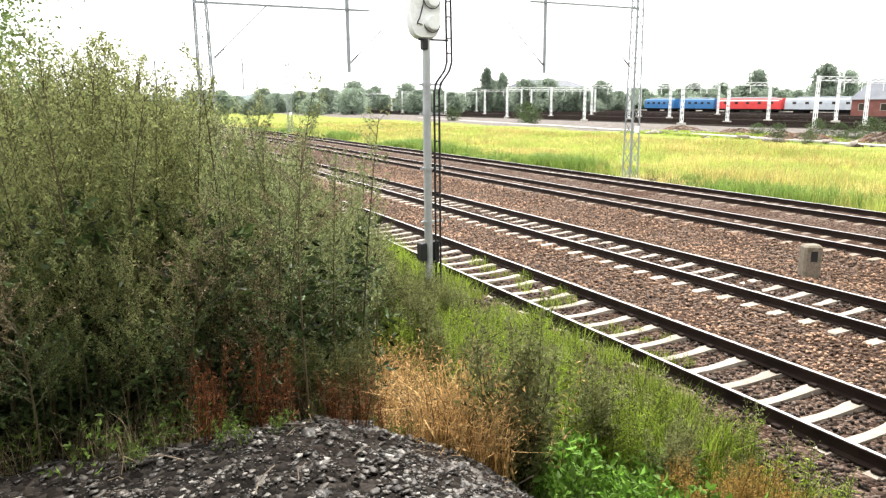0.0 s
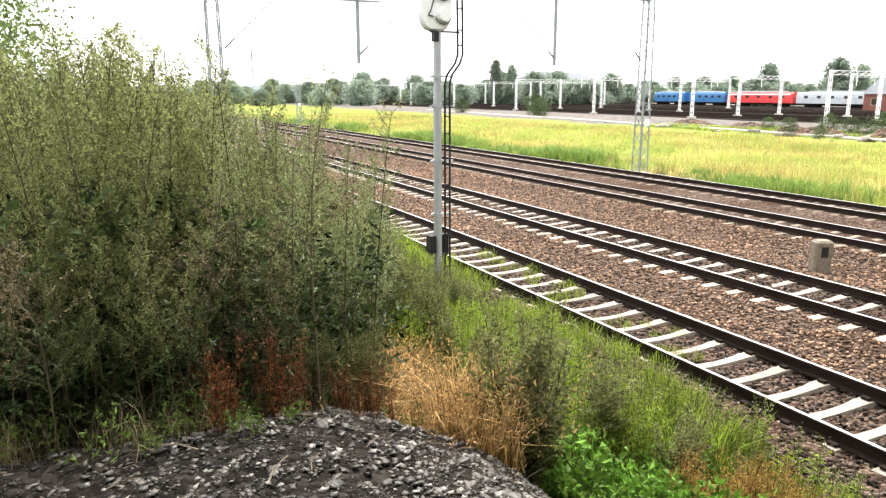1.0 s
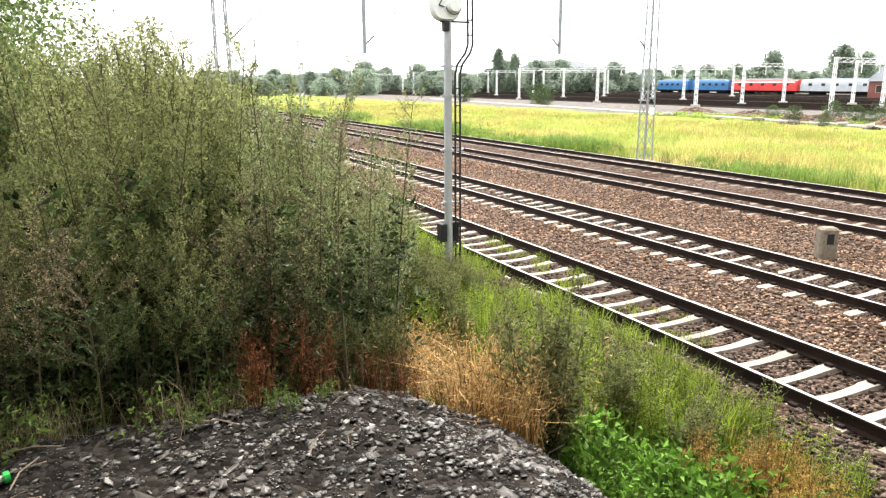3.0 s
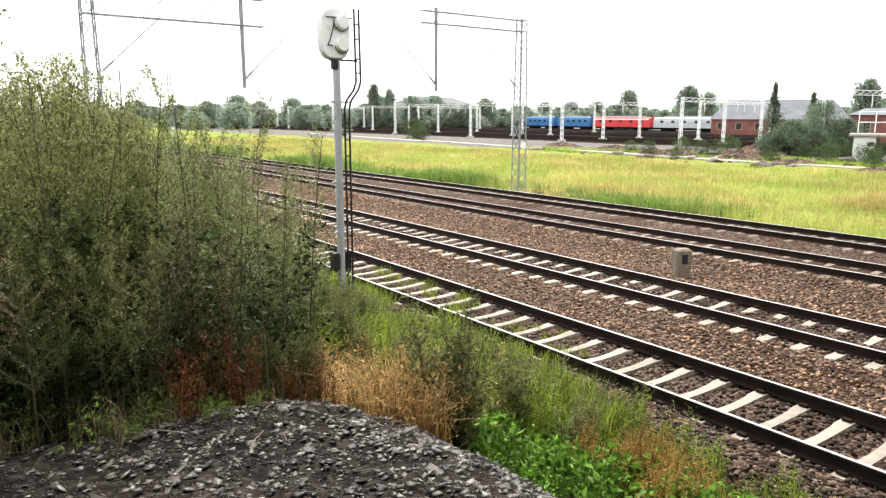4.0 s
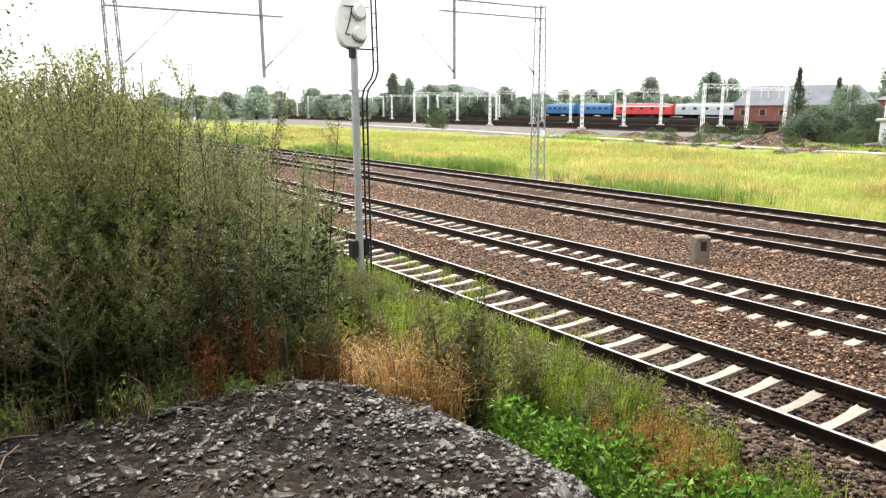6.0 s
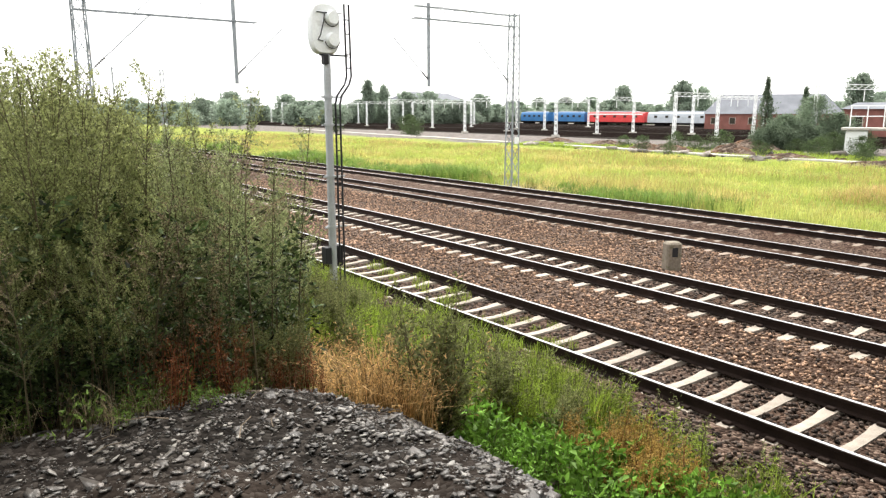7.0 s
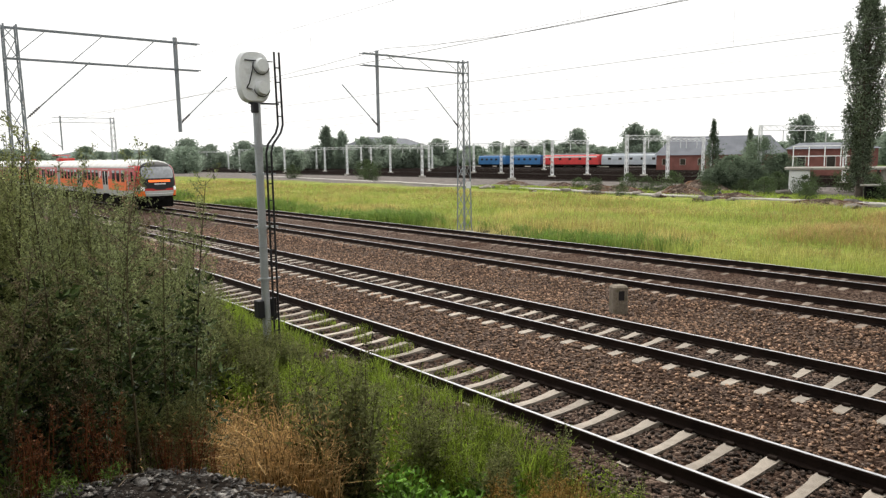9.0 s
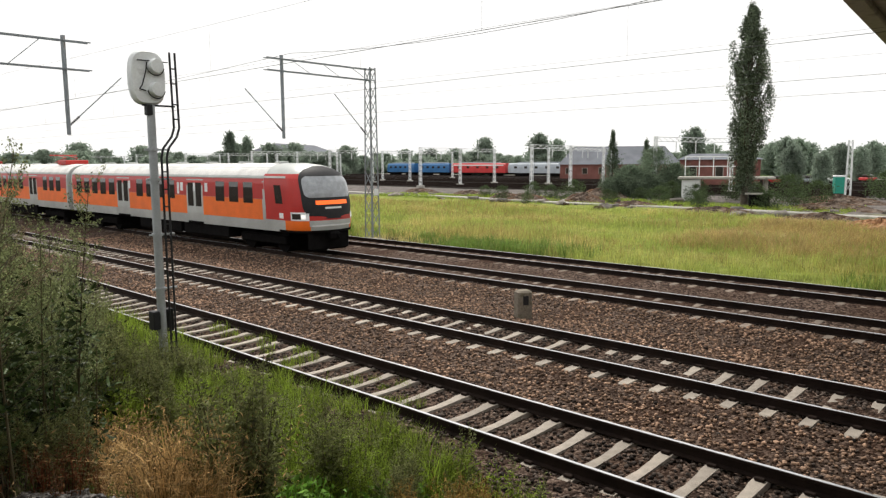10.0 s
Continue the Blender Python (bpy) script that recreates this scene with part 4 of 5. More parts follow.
def mugwort_meshes(r, h, n_stems, spread, mats, bare=0.08, leafy=0.66, floret=0.023, dense=1.0):
    """Mugwort: upright stems, cut leaves below, rising side sprays set with florets above."""
    paths, radii, lb, lw, ll, fb, fw = [], [], [], [], [], [], []
    for i in range(n_stems):
        a, d = i * 2.4 + r.uniform(0, 1), spread * math.sqrt((i + 0.5) / n_stems)
        H = h * r.uniform(0.8, 1.0)
        lean = r.normal(0, 0.05, 2) + 0.08 * np.array([math.cos(a), math.sin(a)])
        k = np.linspace(0, 1, 9)
        p = np.stack([d * math.cos(a) + lean[0] * H * k ** 1.7 + 0.015 * np.sin(5 * k + a), d * math.sin(a) + lean[1] * H * k ** 1.7, H * k], 1)
        paths.append(p), radii.append(0.004 + 0.0022 * H)
        for s in np.arange(bare, leafy, 0.045 / H):
            at = np.array([np.interp(s, k, p[:, c]) for c in range(3)])
            b = r.uniform(0, math.tau)
            L = r.uniform(0.1, 0.3)
            w = np.array([math.cos(b), math.sin(b), 0.45])
            q = r.integers(4, 9)
            base = at + w * L * r.uniform(0.25, 1, (q, 1)) + r.normal(0, 0.012, (q, 3))
            lb.append(base), lw.append(unit(w * 0.8 + r.normal(0, 0.5, (q, 3)))), ll.append(r.uniform(0.035, 0.085, q))
        for s in np.concatenate([np.arange(0.4, 0.97, 0.05 / H), [0.985]]):
            at = np.array([np.interp(s, k, p[:, c]) for c in range(3)])
            b = r.uniform(0, math.tau)
            L = max(0.16, 0.5 * (1.06 - s) ** 0.6 * r.uniform(0.5, 1.15))
            rise = 1.0 + 0.7 * s
            w = np.array([math.cos(b), math.sin(b), rise])
            w = w / np.linalg.norm(w)
            tip = at + w * L + r.normal(0, 0.02, 3)
            if L > 0.15:
                paths.append(np.stack([at, (at + tip) / 2 - [0, 0, 0.012], tip])), radii.append(0.0022)
            q = int(dense * L / 0.0046)
            t = r.uniform(0.12, 1.05, (q, 1))
            fb.append(at + (tip - at) * t + r.normal(0, 1, (q, 3)) * (0.03 * (1.2 - t)))
            fw.append(unit(w * 0.7 + r.normal(0, 0.6, (q, 3))))
    lb, lw, ll, fb, fw = (np.concatenate(v) for v in (lb, lw, ll, fb, fw))
    size = floret * r.uniform(0.6, 1.4, len(fb))
    return [("stem", tri_mesh("stem", *stems(paths, radii, 4), mats[1])), ("foliage", tri_mesh("leaves", *leaves(lb, lw, ll, ll * 0.42, r), mats[0])), ("flower_head", tri_mesh("flower_head", *leaves(fb, fw, size, size * 0.5, r), mats[2]))]


pr = np.random.default_rng(11)
GREEN_TOP, BROWN_TOP, PALE_TOP = (0, 1, 2), (3, 4), (5, 6)
mug = []
for k in range(7):
    mats = (M_MUG, M_STEM, M_MUGDRY if k in BROWN_TOP else M_MUGGREY if k > 4 else M_MUGTOP)
    word = "tall mugwort with brown dried flower heads on the bank" if k in BROWN_TOP else "thin pale grey-green mugwort at the thicket's edge" if k > 4 else "tall grey-green mugwort with pale flower spikes on the bank"
    mug.append(plant("mugwort_bush", mugwort_meshes(pr, 2.2, 4 if k > 2 else 5, 0.26, mats, floret=0.021 if k in BROWN_TOP else 0.018, dense=0.6 if k in BROWN_TOP else 1.45 if k < 3 else 1.1), word, "weed", "mugwort thicket"))
spots = [[] for _ in mug]
for _ in range(5000):
    if sum(map(len, spots)) >= 185:
        break
    x, y = pr.uniform(-12.5, -3.4), 5.9 + 8 * pr.uniform() ** 1.5
    front = 6.85 - 0.5 * float(smooth(-5.8, -7.2, x))
    right = float(np.interp(y, [7, 9, 11, 14], [-5.35, -4.7, -3.9, -3.4]))
    if y < front or x > right:
        continue
    if any((x - a) ** 2 + (y - b) ** 2 < (0.28 + 0.035 * (y - 6)) ** 2 for s in spots for a, b, _, _ in s):
        continue
    z = float(height(x, y))
    top = float(np.interp(x, [-12, -7.4, -6.6, -6.0, -5.5, -5.0, -4.4, -3.4], [4.15, 4.08, 3.9, 3.7, 3.4, 2.95, 2.5, 2.15]))
    row = y - front
    if x < -6.1 and row < 0.5:
        top = pr.uniform(2.75, 3.4)
    if x < -7.5 and y < 8.4:
        top = min(top, 3.2)
    if x > -6.15 and row < 3:
        kind = pr.choice(PALE_TOP)
    elif row < 0.5 and x < -6.1 and pr.uniform() < 0.8:
        kind = pr.choice(BROWN_TOP)
    else:
        kind = pr.choice(GREEN_TOP) if pr.uniform() < 0.95 else pr.choice(BROWN_TOP)
    s = min(1.4, max(0.4, (top - z) / 2.12)) * (pr.uniform(0.96, 1.06) if kind > 4 else pr.uniform(0.9, 1.02))
    spots[kind].append((x, y, pr.uniform(0, 360), s))
for m, s in zip(mug, spots):
    scatter(m, s)


def tuft_meshes(r, n, spread, h, lean, w, mat, heads=None):
    a, d = r.uniform(0, math.tau, n), spread * np.sqrt(r.uniform(0, 1, n))
    base = np.stack([d * np.cos(a), d * np.sin(a), np.zeros(n)], 1)
    out = [("grass_tuft", tri_mesh("grass_tuft", *blades(base, h * r.uniform(0.5, 1.1, n), lean * r.uniform(0.2, 1.2, n), w, r), mat))]
    if heads:
        m = n // 2
        k = r.integers(0, n, m)
        tips = base[k] + np.stack([r.normal(0, lean * h * 0.5, m), r.normal(0, lean * h * 0.5, m), h * r.uniform(0.65, 1.0, m)], 1)
        rows = []
        for q in range(7):
            rows.append(leaves(tips - np.array([[0, 0, 0.035 * q]]) + r.normal(0, 0.008, (m, 3)), unit(np.array([[0, 0, 0.3]]) + r.normal(0, 0.5, (m, 3))), 0.045, 0.012, r))
        out.append(("seed_head", tri_mesh("seed_head", *joined(rows), heads)))
    return out


def strewn(protos, n, inside, r, s0, s1, gap):
    """Copies of some plants over a patch of the plan, at least gap apart."""
    got, spots, tries = [], [[] for _ in protos], 0
    while len(got) < n and tries < n * 60:
        tries += 1
        p = inside(r)
        if p is None or any((p[0] - a) ** 2 + (p[1] - b) ** 2 < gap * gap for a, b in got):
            continue
        got.append(p)
        spots[r.integers(0, len(protos))].append((p[0], p[1], r.uniform(0, 360), r.uniform(s0, s1)))
    for pr_, sp in zip(protos, spots):
        if sp:
            scatter(pr_, sp)
        else:
            scatter(pr_, [(*inside(r), 0, s0)])


def between(x0, x1, y0, y1, test=None):
    def f(r):
        for _ in range(50):
            x, y = r.uniform(x0, x1), r.uniform(y0, y1)
            if test is None or test(x, y):
                return x, y
        return (x0 + x1) / 2, (y0 + y1) / 2
    return f


br = np.random.default_rng(21)
# dry grass along the crest of the heap
dry = [plant("dry_grass_tuft", tuft_meshes(br, 60, 0.2, 0.8, 0.75, 0.011, M_DRYGRASS, M_DRYGRASS), "tuft of golden dry grass on the crest of the bank", "grass", "dry grass") for _ in range(3)]
strewn(dry, 58, between(-5.4, -4.0, 5.8, 9.2, lambda x, y: abs(x - (-4.95 + 0.2 * (y - 6))) < 0.24), br, 0.5, 1.15, 0.09)
# green grass on the slope down to the track
green = [plant("grass_tuft", tuft_meshes(br, 120, 0.2, 0.85, 0.5, 0.012, M_GRASS), "tuft of fresh green grass on the bank", "grass", "green grass") for _ in range(4)]
strewn(green, 330, between(-4.4, -0.35, 2.6, 20, lambda x, y: x > -4.5 + 0.12 * max(0, y - 6) and x < -1.7 + 0.45 * max(0, y - 5.5) and not (x < -2.0 and y < 6.7)), br, 0.5, 1.15, 0.12)
# thin weeds growing between the rails of the near track
low = [plant("track_weed", tuft_meshes(br, 70, 0.22, 0.26, 0.5, 0.009, M_GRASS), "low green weeds growing in the ballast", "weed", "track weeds") for _ in range(2)]
strewn(low, 40, between(-0.7, 1.35, 8.6, 17), br, 0.5, 1.1, 0.2)
for ob in list(scene.objects):
    if ob.name.startswith("track_weed"):
        ob.location.z = float(bed(ob.location.x, ob.location.y)) - 0.02
# feathery green weeds
fern = [plant("horsetail_weed", weed_meshes(br, 0.95, 7, 0.18, 0.04, 0.3, 0.032, 0.18, (M_GRASS, M_STEM, M_MUGTOP), 0.15), "feathery bright green weed on the bank", "weed", "feathery weeds") for _ in range(3)]
strewn(fern, 100, between(-4.3, -1.1, 3.6, 14.5, lambda x, y: x > -4.3 + 0.1 * (y - 6) and not (x < -2.0 and y < 6.6)), br, 0.6, 1.15, 0.2)
# broad-leaved herbs at the foot of the heap
nettle = [plant("broad_leaved_herb", weed_meshes(br, 0.5, 10, 0.2, 0.065, 0.5, 0.045, 0.17, (M_NETTLE, M_STEM, M_NETTLE), 0.0), "bright green broad-leaved herb at the foot of the heap", "weed", "broad-leaved herbs") for _ in range(3)]
strewn(nettle, 110, between(-4.4, -1.9, 2.4, 6.6), br, 0.7, 1.35, 0.15)
# yellowed weeds
yellow = [plant("yellow_weed", weed_meshes(br, 0.85, 12, 0.22, 0.035, 0.35, 0.04, 0.2, (M_YELLOWWEED, M_REDSTEM, M_YELLOWWEED), 0.2), "yellow-brown withering weed on the slope", "weed", "withering weeds") for _ in range(2)]
strewn(yellow, 13, between(-3.1, -2.3, 4.8, 5.9), br, 0.7, 1.1, 0.25)
# single grey-green mugworts on the slope
grey = [plant("slope_mugwort", weed_meshes(br, 1.25, 7, 0.12, 0.05, 0.34, 0.018, 0.24, (M_SLOPEMUG, M_STEM, M_SLOPEMUG), 0.25), "grey-green feathery mugwort on the slope by the track", "weed", "slope mugworts") for _ in range(3)]
spots = [[], [], []]
for k, (x, y, s) in enumerate(((-5.6, 6.55, 0.55), (-5.45, 6.9, 0.7), (-5.75, 6.75, 0.6), (-5.3, 7.3, 0.8), (-5.9, 6.95, 0.65), (-4.5, 6.05, 1.35), (-4.3, 6.25, 1.1), (-3.05, 6.9, 1.05), (-2.7, 6.2, 0.85), (-2.3, 6.5, 0.85), (-2.0, 6.1, 0.65), (-3.5, 8.2, 0.95), (-3.6, 9.2, 0.9), (-3.3, 10.2, 1.0), (-1.75, 5.4, 0.5), (-2.5, 4.2, 0.5), (-3.6, 11.5, 1.35), (-3.2, 12.4, 1.3), (-2.9, 11.3, 1.0), (-3.0, 13.6, 1.4), (-2.6, 14.8, 1.4), (-3.4, 15.5, 1.6), (-2.7, 16.9, 1.5), (-3.9, 10.6, 1.3), (-4.0, 11.9, 1.6), (-3.4, 10.9, 1.1), (-2.5, 12.0, 0.9), (-2.2, 12.6, 0.8), (-2.7, 12.9, 1.1), (-3.7, 13.0, 1.5), (-2.2, 11.4, 0.7), (-3.1, 9.1, 0.8), (-1.5, 12.6, 0.8), (-1.9, 12.2, 0.95), (-2.0, 12.6, 1.0), (-1.65, 12.3, 0.85), (-2.3, 12.2, 1.0), (-1.35, 12.9, 0.7), (-1.6, 11.6, 0.6), (-3.3, 7.6, 0.6), (-2.9, 8.6, 0.6), (-2.4, 7.6, 0.6), (-2.0, 8.2, 0.5))):
    spots[k % 3].append((x, y, 70 * k, s))
for th_, sp in zip(grey, spots):
    scatter(th_, sp)
# red-stemmed withered weeds at the foot of the thicket
red = [plant("red_stemmed_weed", weed_meshes(br, 0.8, 12, 0.16, 0.04, 0.2, 0.05, 0.12, (M_REDSTEM, M_REDSTEM, M_REDSTEM), 0.2), "withered reddish-brown weed at the thicket's foot", "weed", "red weeds") for _ in range(2)]
strewn(red, 10, between(-6.9, -5.5, 6.0, 6.75), br, 0.35, 0.9, 0.24)
# brown dead stalks and straw before the thicket
straw = [plant("dead_stalk_tuft", tuft_meshes(br, 45, 0.26, 0.5, 0.9, 0.005, M_MUGDRY), "tuft of brown dead stalks before the thicket", "grass", "dead stalks") for _ in range(2)]
strewn(straw, 46, between(-9.0, -5.4, 5.7, 7.0, lambda x, y: y > 6.45 - 0.55 * float(smooth(-5.8, -7.0, x))), br, 0.4, 1.0, 0.1)
# small green plants on the heap
small = [plant("small_weed", weed_meshes(br, 0.28, 6, 0.12, 0.04, 0.35, 0.04, 0.1, (M_DARKGRASS, M_STEM, M_MUGTOP), 0.0), "small green weed growing among the chips", "weed", "small weeds") for _ in range(2)]
bright = [plant("small_weed", weed_meshes(br, 0.3, 9, 0.14, 0.045, 0.3, 0.04, 0.14, (M_DARKGRASS, M_STEM, M_MUGTOP), 0.0), "small fresh green weed growing among the chips", "weed", "small weeds")]
scatter(bright[0], [(-6.62, 5.66, 0, 0.62), (-6.3, 5.85, 80, 0.5), (-7.1, 5.8, 140, 0.5), (-5.4, 6.2, 200, 0.4)])
strewn(small, 38, between(-9.8, -5.2, 5.6, 6.9, lambda x, y: y > 6.4 - 0.6 * float(smooth(-5.8, -7.0, x))), br, 0.6, 1.3, 0.16)
# the tall woody stalk before the thicket
stalk = plant("tall_woody_weed", weed_meshes(br, 2.5, 1, 0.01, 0.04, 0.35, 0.06, 0.75, (M_MUG, M_STEM, M_MUGDRY), 0.4, thick=1.3, start=0.3), "tall dark branching weed standing clear of the thicket", "weed", "tall stalks")
scatter(stalk, [(-5.98, 6.5, 200, 1.0), (-7.55, 6.1, 20, 0.62), (-6.75, 6.5, 90, 0.85), (-6.3, 7.2, 140, 0.92)])
# brighter weeds behind the thicket
pale = [plant("goldenrod_weed", weed_meshes(br, 1.9, 8, 0.3, 0.05, 0.35, 0.04, 0.3, (M_GOLDENROD, M_STEM, M_GOLDENROD), 0.3), "tall yellow-green leafy weed behind the thicket", "weed", "goldenrod weeds") for _ in range(2)]
strewn(pale, 32, between(-9.2, -7.3, 8.4, 12.5), br, 1.05, 1.25, 0.3)

# bottle and sticks left on the heap
bt = thing("plastic_bottle", -8.07, 5.5, float(rough(-8.07, 5.5)) + 0.045, "crushed clear bottle with green cap and red wrapper", "bottle", turn=-70)
bt.location.x -= 0.05
M_PET = material("bottle_plastic", (0.5, 0.5, 0.42), 0.15, vary=0.1, bump=0.1, spec=0.6)
M_CAP = material("green_cap", (0.03, 0.5, 0.08), 0.4, vary=0.1, bump=0)
M_WRAP = material("red_wrapper", (0.6, 0.12, 0.04), 0.4, vary=0.2, bump=0.1)
g = Geo()
for (ya, ra), (yb, rb) in zip([(-0.13, 0.036), (-0.05, 0.04), (0.0, 0.033), (0.06, 0.039), (0.1, 0.018)], [(-0.05, 0.04), (0.0, 0.033), (0.06, 0.039), (0.1, 0.018), (0.125, 0.014)]):
    g.tube((0, ya, 0), (0, yb, 0), ra, rb, n=12)
part("bottle_body", g, M_PET, bt, smooth=True)
part("wrapper", Geo().tube((0, -0.06, 0), (0, 0.03, 0), 0.0415, 0.0405, n=12, caps=False), M_WRAP, bt, "red and white wrapper")
part("cap", Geo().tube((0, 0.115, 0), (0, 0.14, 0), 0.03, n=12), M_CAP, bt, "green screw cap")
M_TWIG = material("dry_twig", (0.22, 0.175, 0.13), 0.8, vary=0.3, scale=6, fine=60, bump=0.2, object_random=0.4)
STICKS = [(-4.75, 5.6, 25, 0.3), (-7.9, 5.75, -20, 0.3)] + [(br.uniform(-8.8, -5.2), br.uniform(5.1, 6.5), br.uniform(-70, 70), 0.1 + 0.2 * br.uniform() ** 2) for _ in range(26)]
for x, y, turn, L in STICKS:
    st = thing("dry_stick", x, y, float(rough(x, y)) + 0.02, "dry stick lying on the heap", "stick", "dry sticks", turn=turn)
    part("stick_wood", Geo().path([(-L / 2, 0, 0.0), (0, 0.02, 0.02), (L / 2, -0.01, 0.03)], 0.002 + 0.008 * L, 5), M_TWIG, st)

# ---- meadow beyond the tracks: too many blades to count ----
def meadow(name, n, x0, x1, y0, y1, h, mat, r, per=6, label="", patchy=0.0, power=1.6):
    y = y0 + (y1 - y0) * r.uniform(0, 1, n) ** power
    x = x0 + (x1 - x0) * r.uniform(0, 1, n)
    patch_ = np.sin(x * 0.35 + 1.7 * np.sin(y * 0.13)) * np.sin(y * 0.22 + x * 0.1)
    keep = patch_ > patchy - r.uniform(0, 0.8, n)
    x, y = x[keep] + bend(y[keep]), y[keep]
    base = np.repeat(np.stack([x, y, height(x, y) - 0.03], 1), per, 0)
    base[:, :2] += r.normal(0, 0.13, (len(base), 2))
    tall = np.repeat(0.75 + 0.35 * np.sin(x * 0.6) * np.sin(y * 0.31) + r.normal(0, 0.12, len(x)), per)
    wide = np.repeat(0.012 + 0.0004 * y, per)
    me = tri_mesh(name, *blades(base, h * tall * r.uniform(0.55, 1.1, len(base)), r.uniform(0.25, 0.95, len(base)), wide, r), mat)
    return tagged(part(name, me), label, "grass", kind="stuff")


mr_ = np.random.default_rng(31)
meadow("meadow_grass", 26000, 17.9, 47, -6, 130, 0.7, M_MEADOW, mr_, 6, "tall yellow-green meadow grass beside the railway", -0.9)
meadow("meadow_straw", 16000, 18.5, 46, -6, 120, 0.8, M_MEADOWDRY, mr_, 5, "straw-coloured grass stalks in the meadow", 0.25)
meadow("meadow_edge_grass", 2600, 17.6, 20.5, -6, 110, 1.15, M_DARKGRASS, mr_, 18, "dark green grass clumps along the track edge", 0.3, 1.4)
meadow("withered_grass", 5200, 26, 41, 3, 17, 0.75, M_WITHERED, mr_, 7, "brown withered grass patch in the meadow", -0.5, 1.0)
meadow("meadow_flower_stalks", 3000, 18.2, 30, -4, 70, 1.0, M_MEADOW, mr_, 4, "taller green stalks above the meadow grass", 0.2)
meadow("verge_grass", 5200, 52, 63, 16, 70, 0.45, M_GRASS, mr_, 6, "short bright green grass between the earth heaps", -0.6, 1.2)


# ---- the yard and the distance ----
def lattice_beam(g, a, b, w, h, r, n):
    a, b = Vector(a), Vector(b)
    d = b - a
    s = Vector((-d.y, d.x, 0)).normalized() * w / 2
    u = Vector((0, 0, h))
    for o in (s, -s, s + u, -s + u):
        g.tube(a + o, b + o, r, n=4)
    for k in range(n):
        p, q = a + d * (k / n), a + d * ((k + 1) / n)
        g.tube(p + s, q + s + u, r * 0.6, n=3, caps=False)
        g.tube(p - s + u, q - s, r * 0.6, n=3, caps=False)


def portal(x0, x1, y0, y1, z, legs=2):
    th = thing("yard_portal", x0, y0, -0.35, "pale steel overhead line portal in the railway yard", "line portal", "yard portals")
    L = Vector((x1 - x0, y1 - y0, 0))
    for k in range(legs):
        p = L * (k / (legs - 1))
        g = Geo()
        lattice(g, p.x, p.y, 0, z + 0.6, 0.34, 0.28, 0.045, 0.9)
        part("leg", g, M_WHITE, th)
        part("leg_foot", Geo().box(p.x - 0.5, p.y - 0.5, -0.2, p.x + 0.5, p.y + 0.5, 0.35, bevel=0.04), M_CONC, th)
    g = Geo()
    lattice_beam(g, (0, 0, z), (L.x, L.y, z), 0.3, 0.5, 0.04, 14)
    part("beam", g, M_WHITE, th)
    for k in (0.25, 0.5, 0.75):
        p = L * k
        part("drop_post", Geo().tube((p.x, p.y, z), (p.x, p.y, z - 1.3), 0.06, n=5), M_WHITE, th)
    return th


for x0, x1, y0, y1, z, legs in ((74, 97, 60, 62, 6.0, 3), (75, 98, 83, 86, 6.0, 3), (76, 99, 108, 110, 6.0, 3), (78, 104, 138, 141, 6.2, 3), (80, 106, 172, 175, 6.2, 3), (82, 110, 205, 208, 6.2, 3), (80, 112, 245, 248, 6.2, 3), (78, 108, 290, 293, 6.2, 3), (70, 84, 39.5, 36, 6.4, 2), (100, 126, 75, 77, 6.2, 2), (102, 128, 122, 124, 6.2, 2), (106, 130, 170, 172, 6.2, 2)):
    portal(x0, x1, y0, y1, z, legs)

M_BLUE = material("loco_blue", (0.04, 0.15, 0.34), 0.4, vary=0.12, scale=0.6, fine=6, bump=0.02)
M_LRED = material("loco_red", (0.55, 0.05, 0.05), 0.4, vary=0.12, scale=0.6, fine=6, bump=0.02)
M_LGREY = material("loco_grey", (0.4, 0.44, 0.48), 0.5, vary=0.12, scale=0.6, fine=6, bump=0.02)


def locomotive(x, y, length, mat, colour, turn=0.0):
    th = thing("locomotive", x, y, -0.3, f"{colour} locomotive parked in the railway yard", "locomotive", "parked rolling stock", turn=turn)
    g = Geo()
    prof = [(-1.45, 1.0), (1.45, 1.0), (1.48, 2.6), (1.3, 3.4), (0.8, 3.75), (-0.8, 3.75), (-1.3, 3.4), (-1.48, 2.6)]
    places = [pose(0, -length / 2 + 0.02, 0), pose(0, length / 2 - 0.02, 0)]
    g.extrude(prof, places)
    body = part("body", g, mat, th)
    part("roof_gear", Geo().box(-0.8, -length * 0.35, 3.75, 0.8, length * 0.35, 4.05, bevel=0.05), M_LGREY, body)
    part("frame", Geo().box(-1.35, -length / 2 - 0.3, 0.55, 1.35, length / 2 + 0.3, 1.0, bevel=0.04), M_TDARK, th)
    if colour == "red":
        part("stripe", Geo().box(-1.5, -length / 2 + 0.6, 3.0, -1.4, length / 2 - 0.6, 3.3), M_WHITE, body, "pale upper stripe")
    for k in range(5):
        yy = -length * 0.36 + length * 0.18 * k
        part("window", Geo().box(-1.5, yy - 0.5, 2.25, -1.47, yy + 0.5, 2.85), M_TGLASS, body)
    for yy in (-length * 0.3, length * 0.3):
        part("bogie", Geo().box(-1.2, yy - 1.6, 0.15, 1.2, yy + 1.6, 0.6, bevel=0.05), M_TDARK, th)
    return th


for y, L, m, c in ((169.2, 12.5, M_BLUE, "blue"), (154.4, 13.2, M_BLUE, "blue"), (136.3, 20.5, M_LRED, "red"), (115.2, 19.5, M_LGREY, "grey")):
    locomotive(154, y, L, m, c)
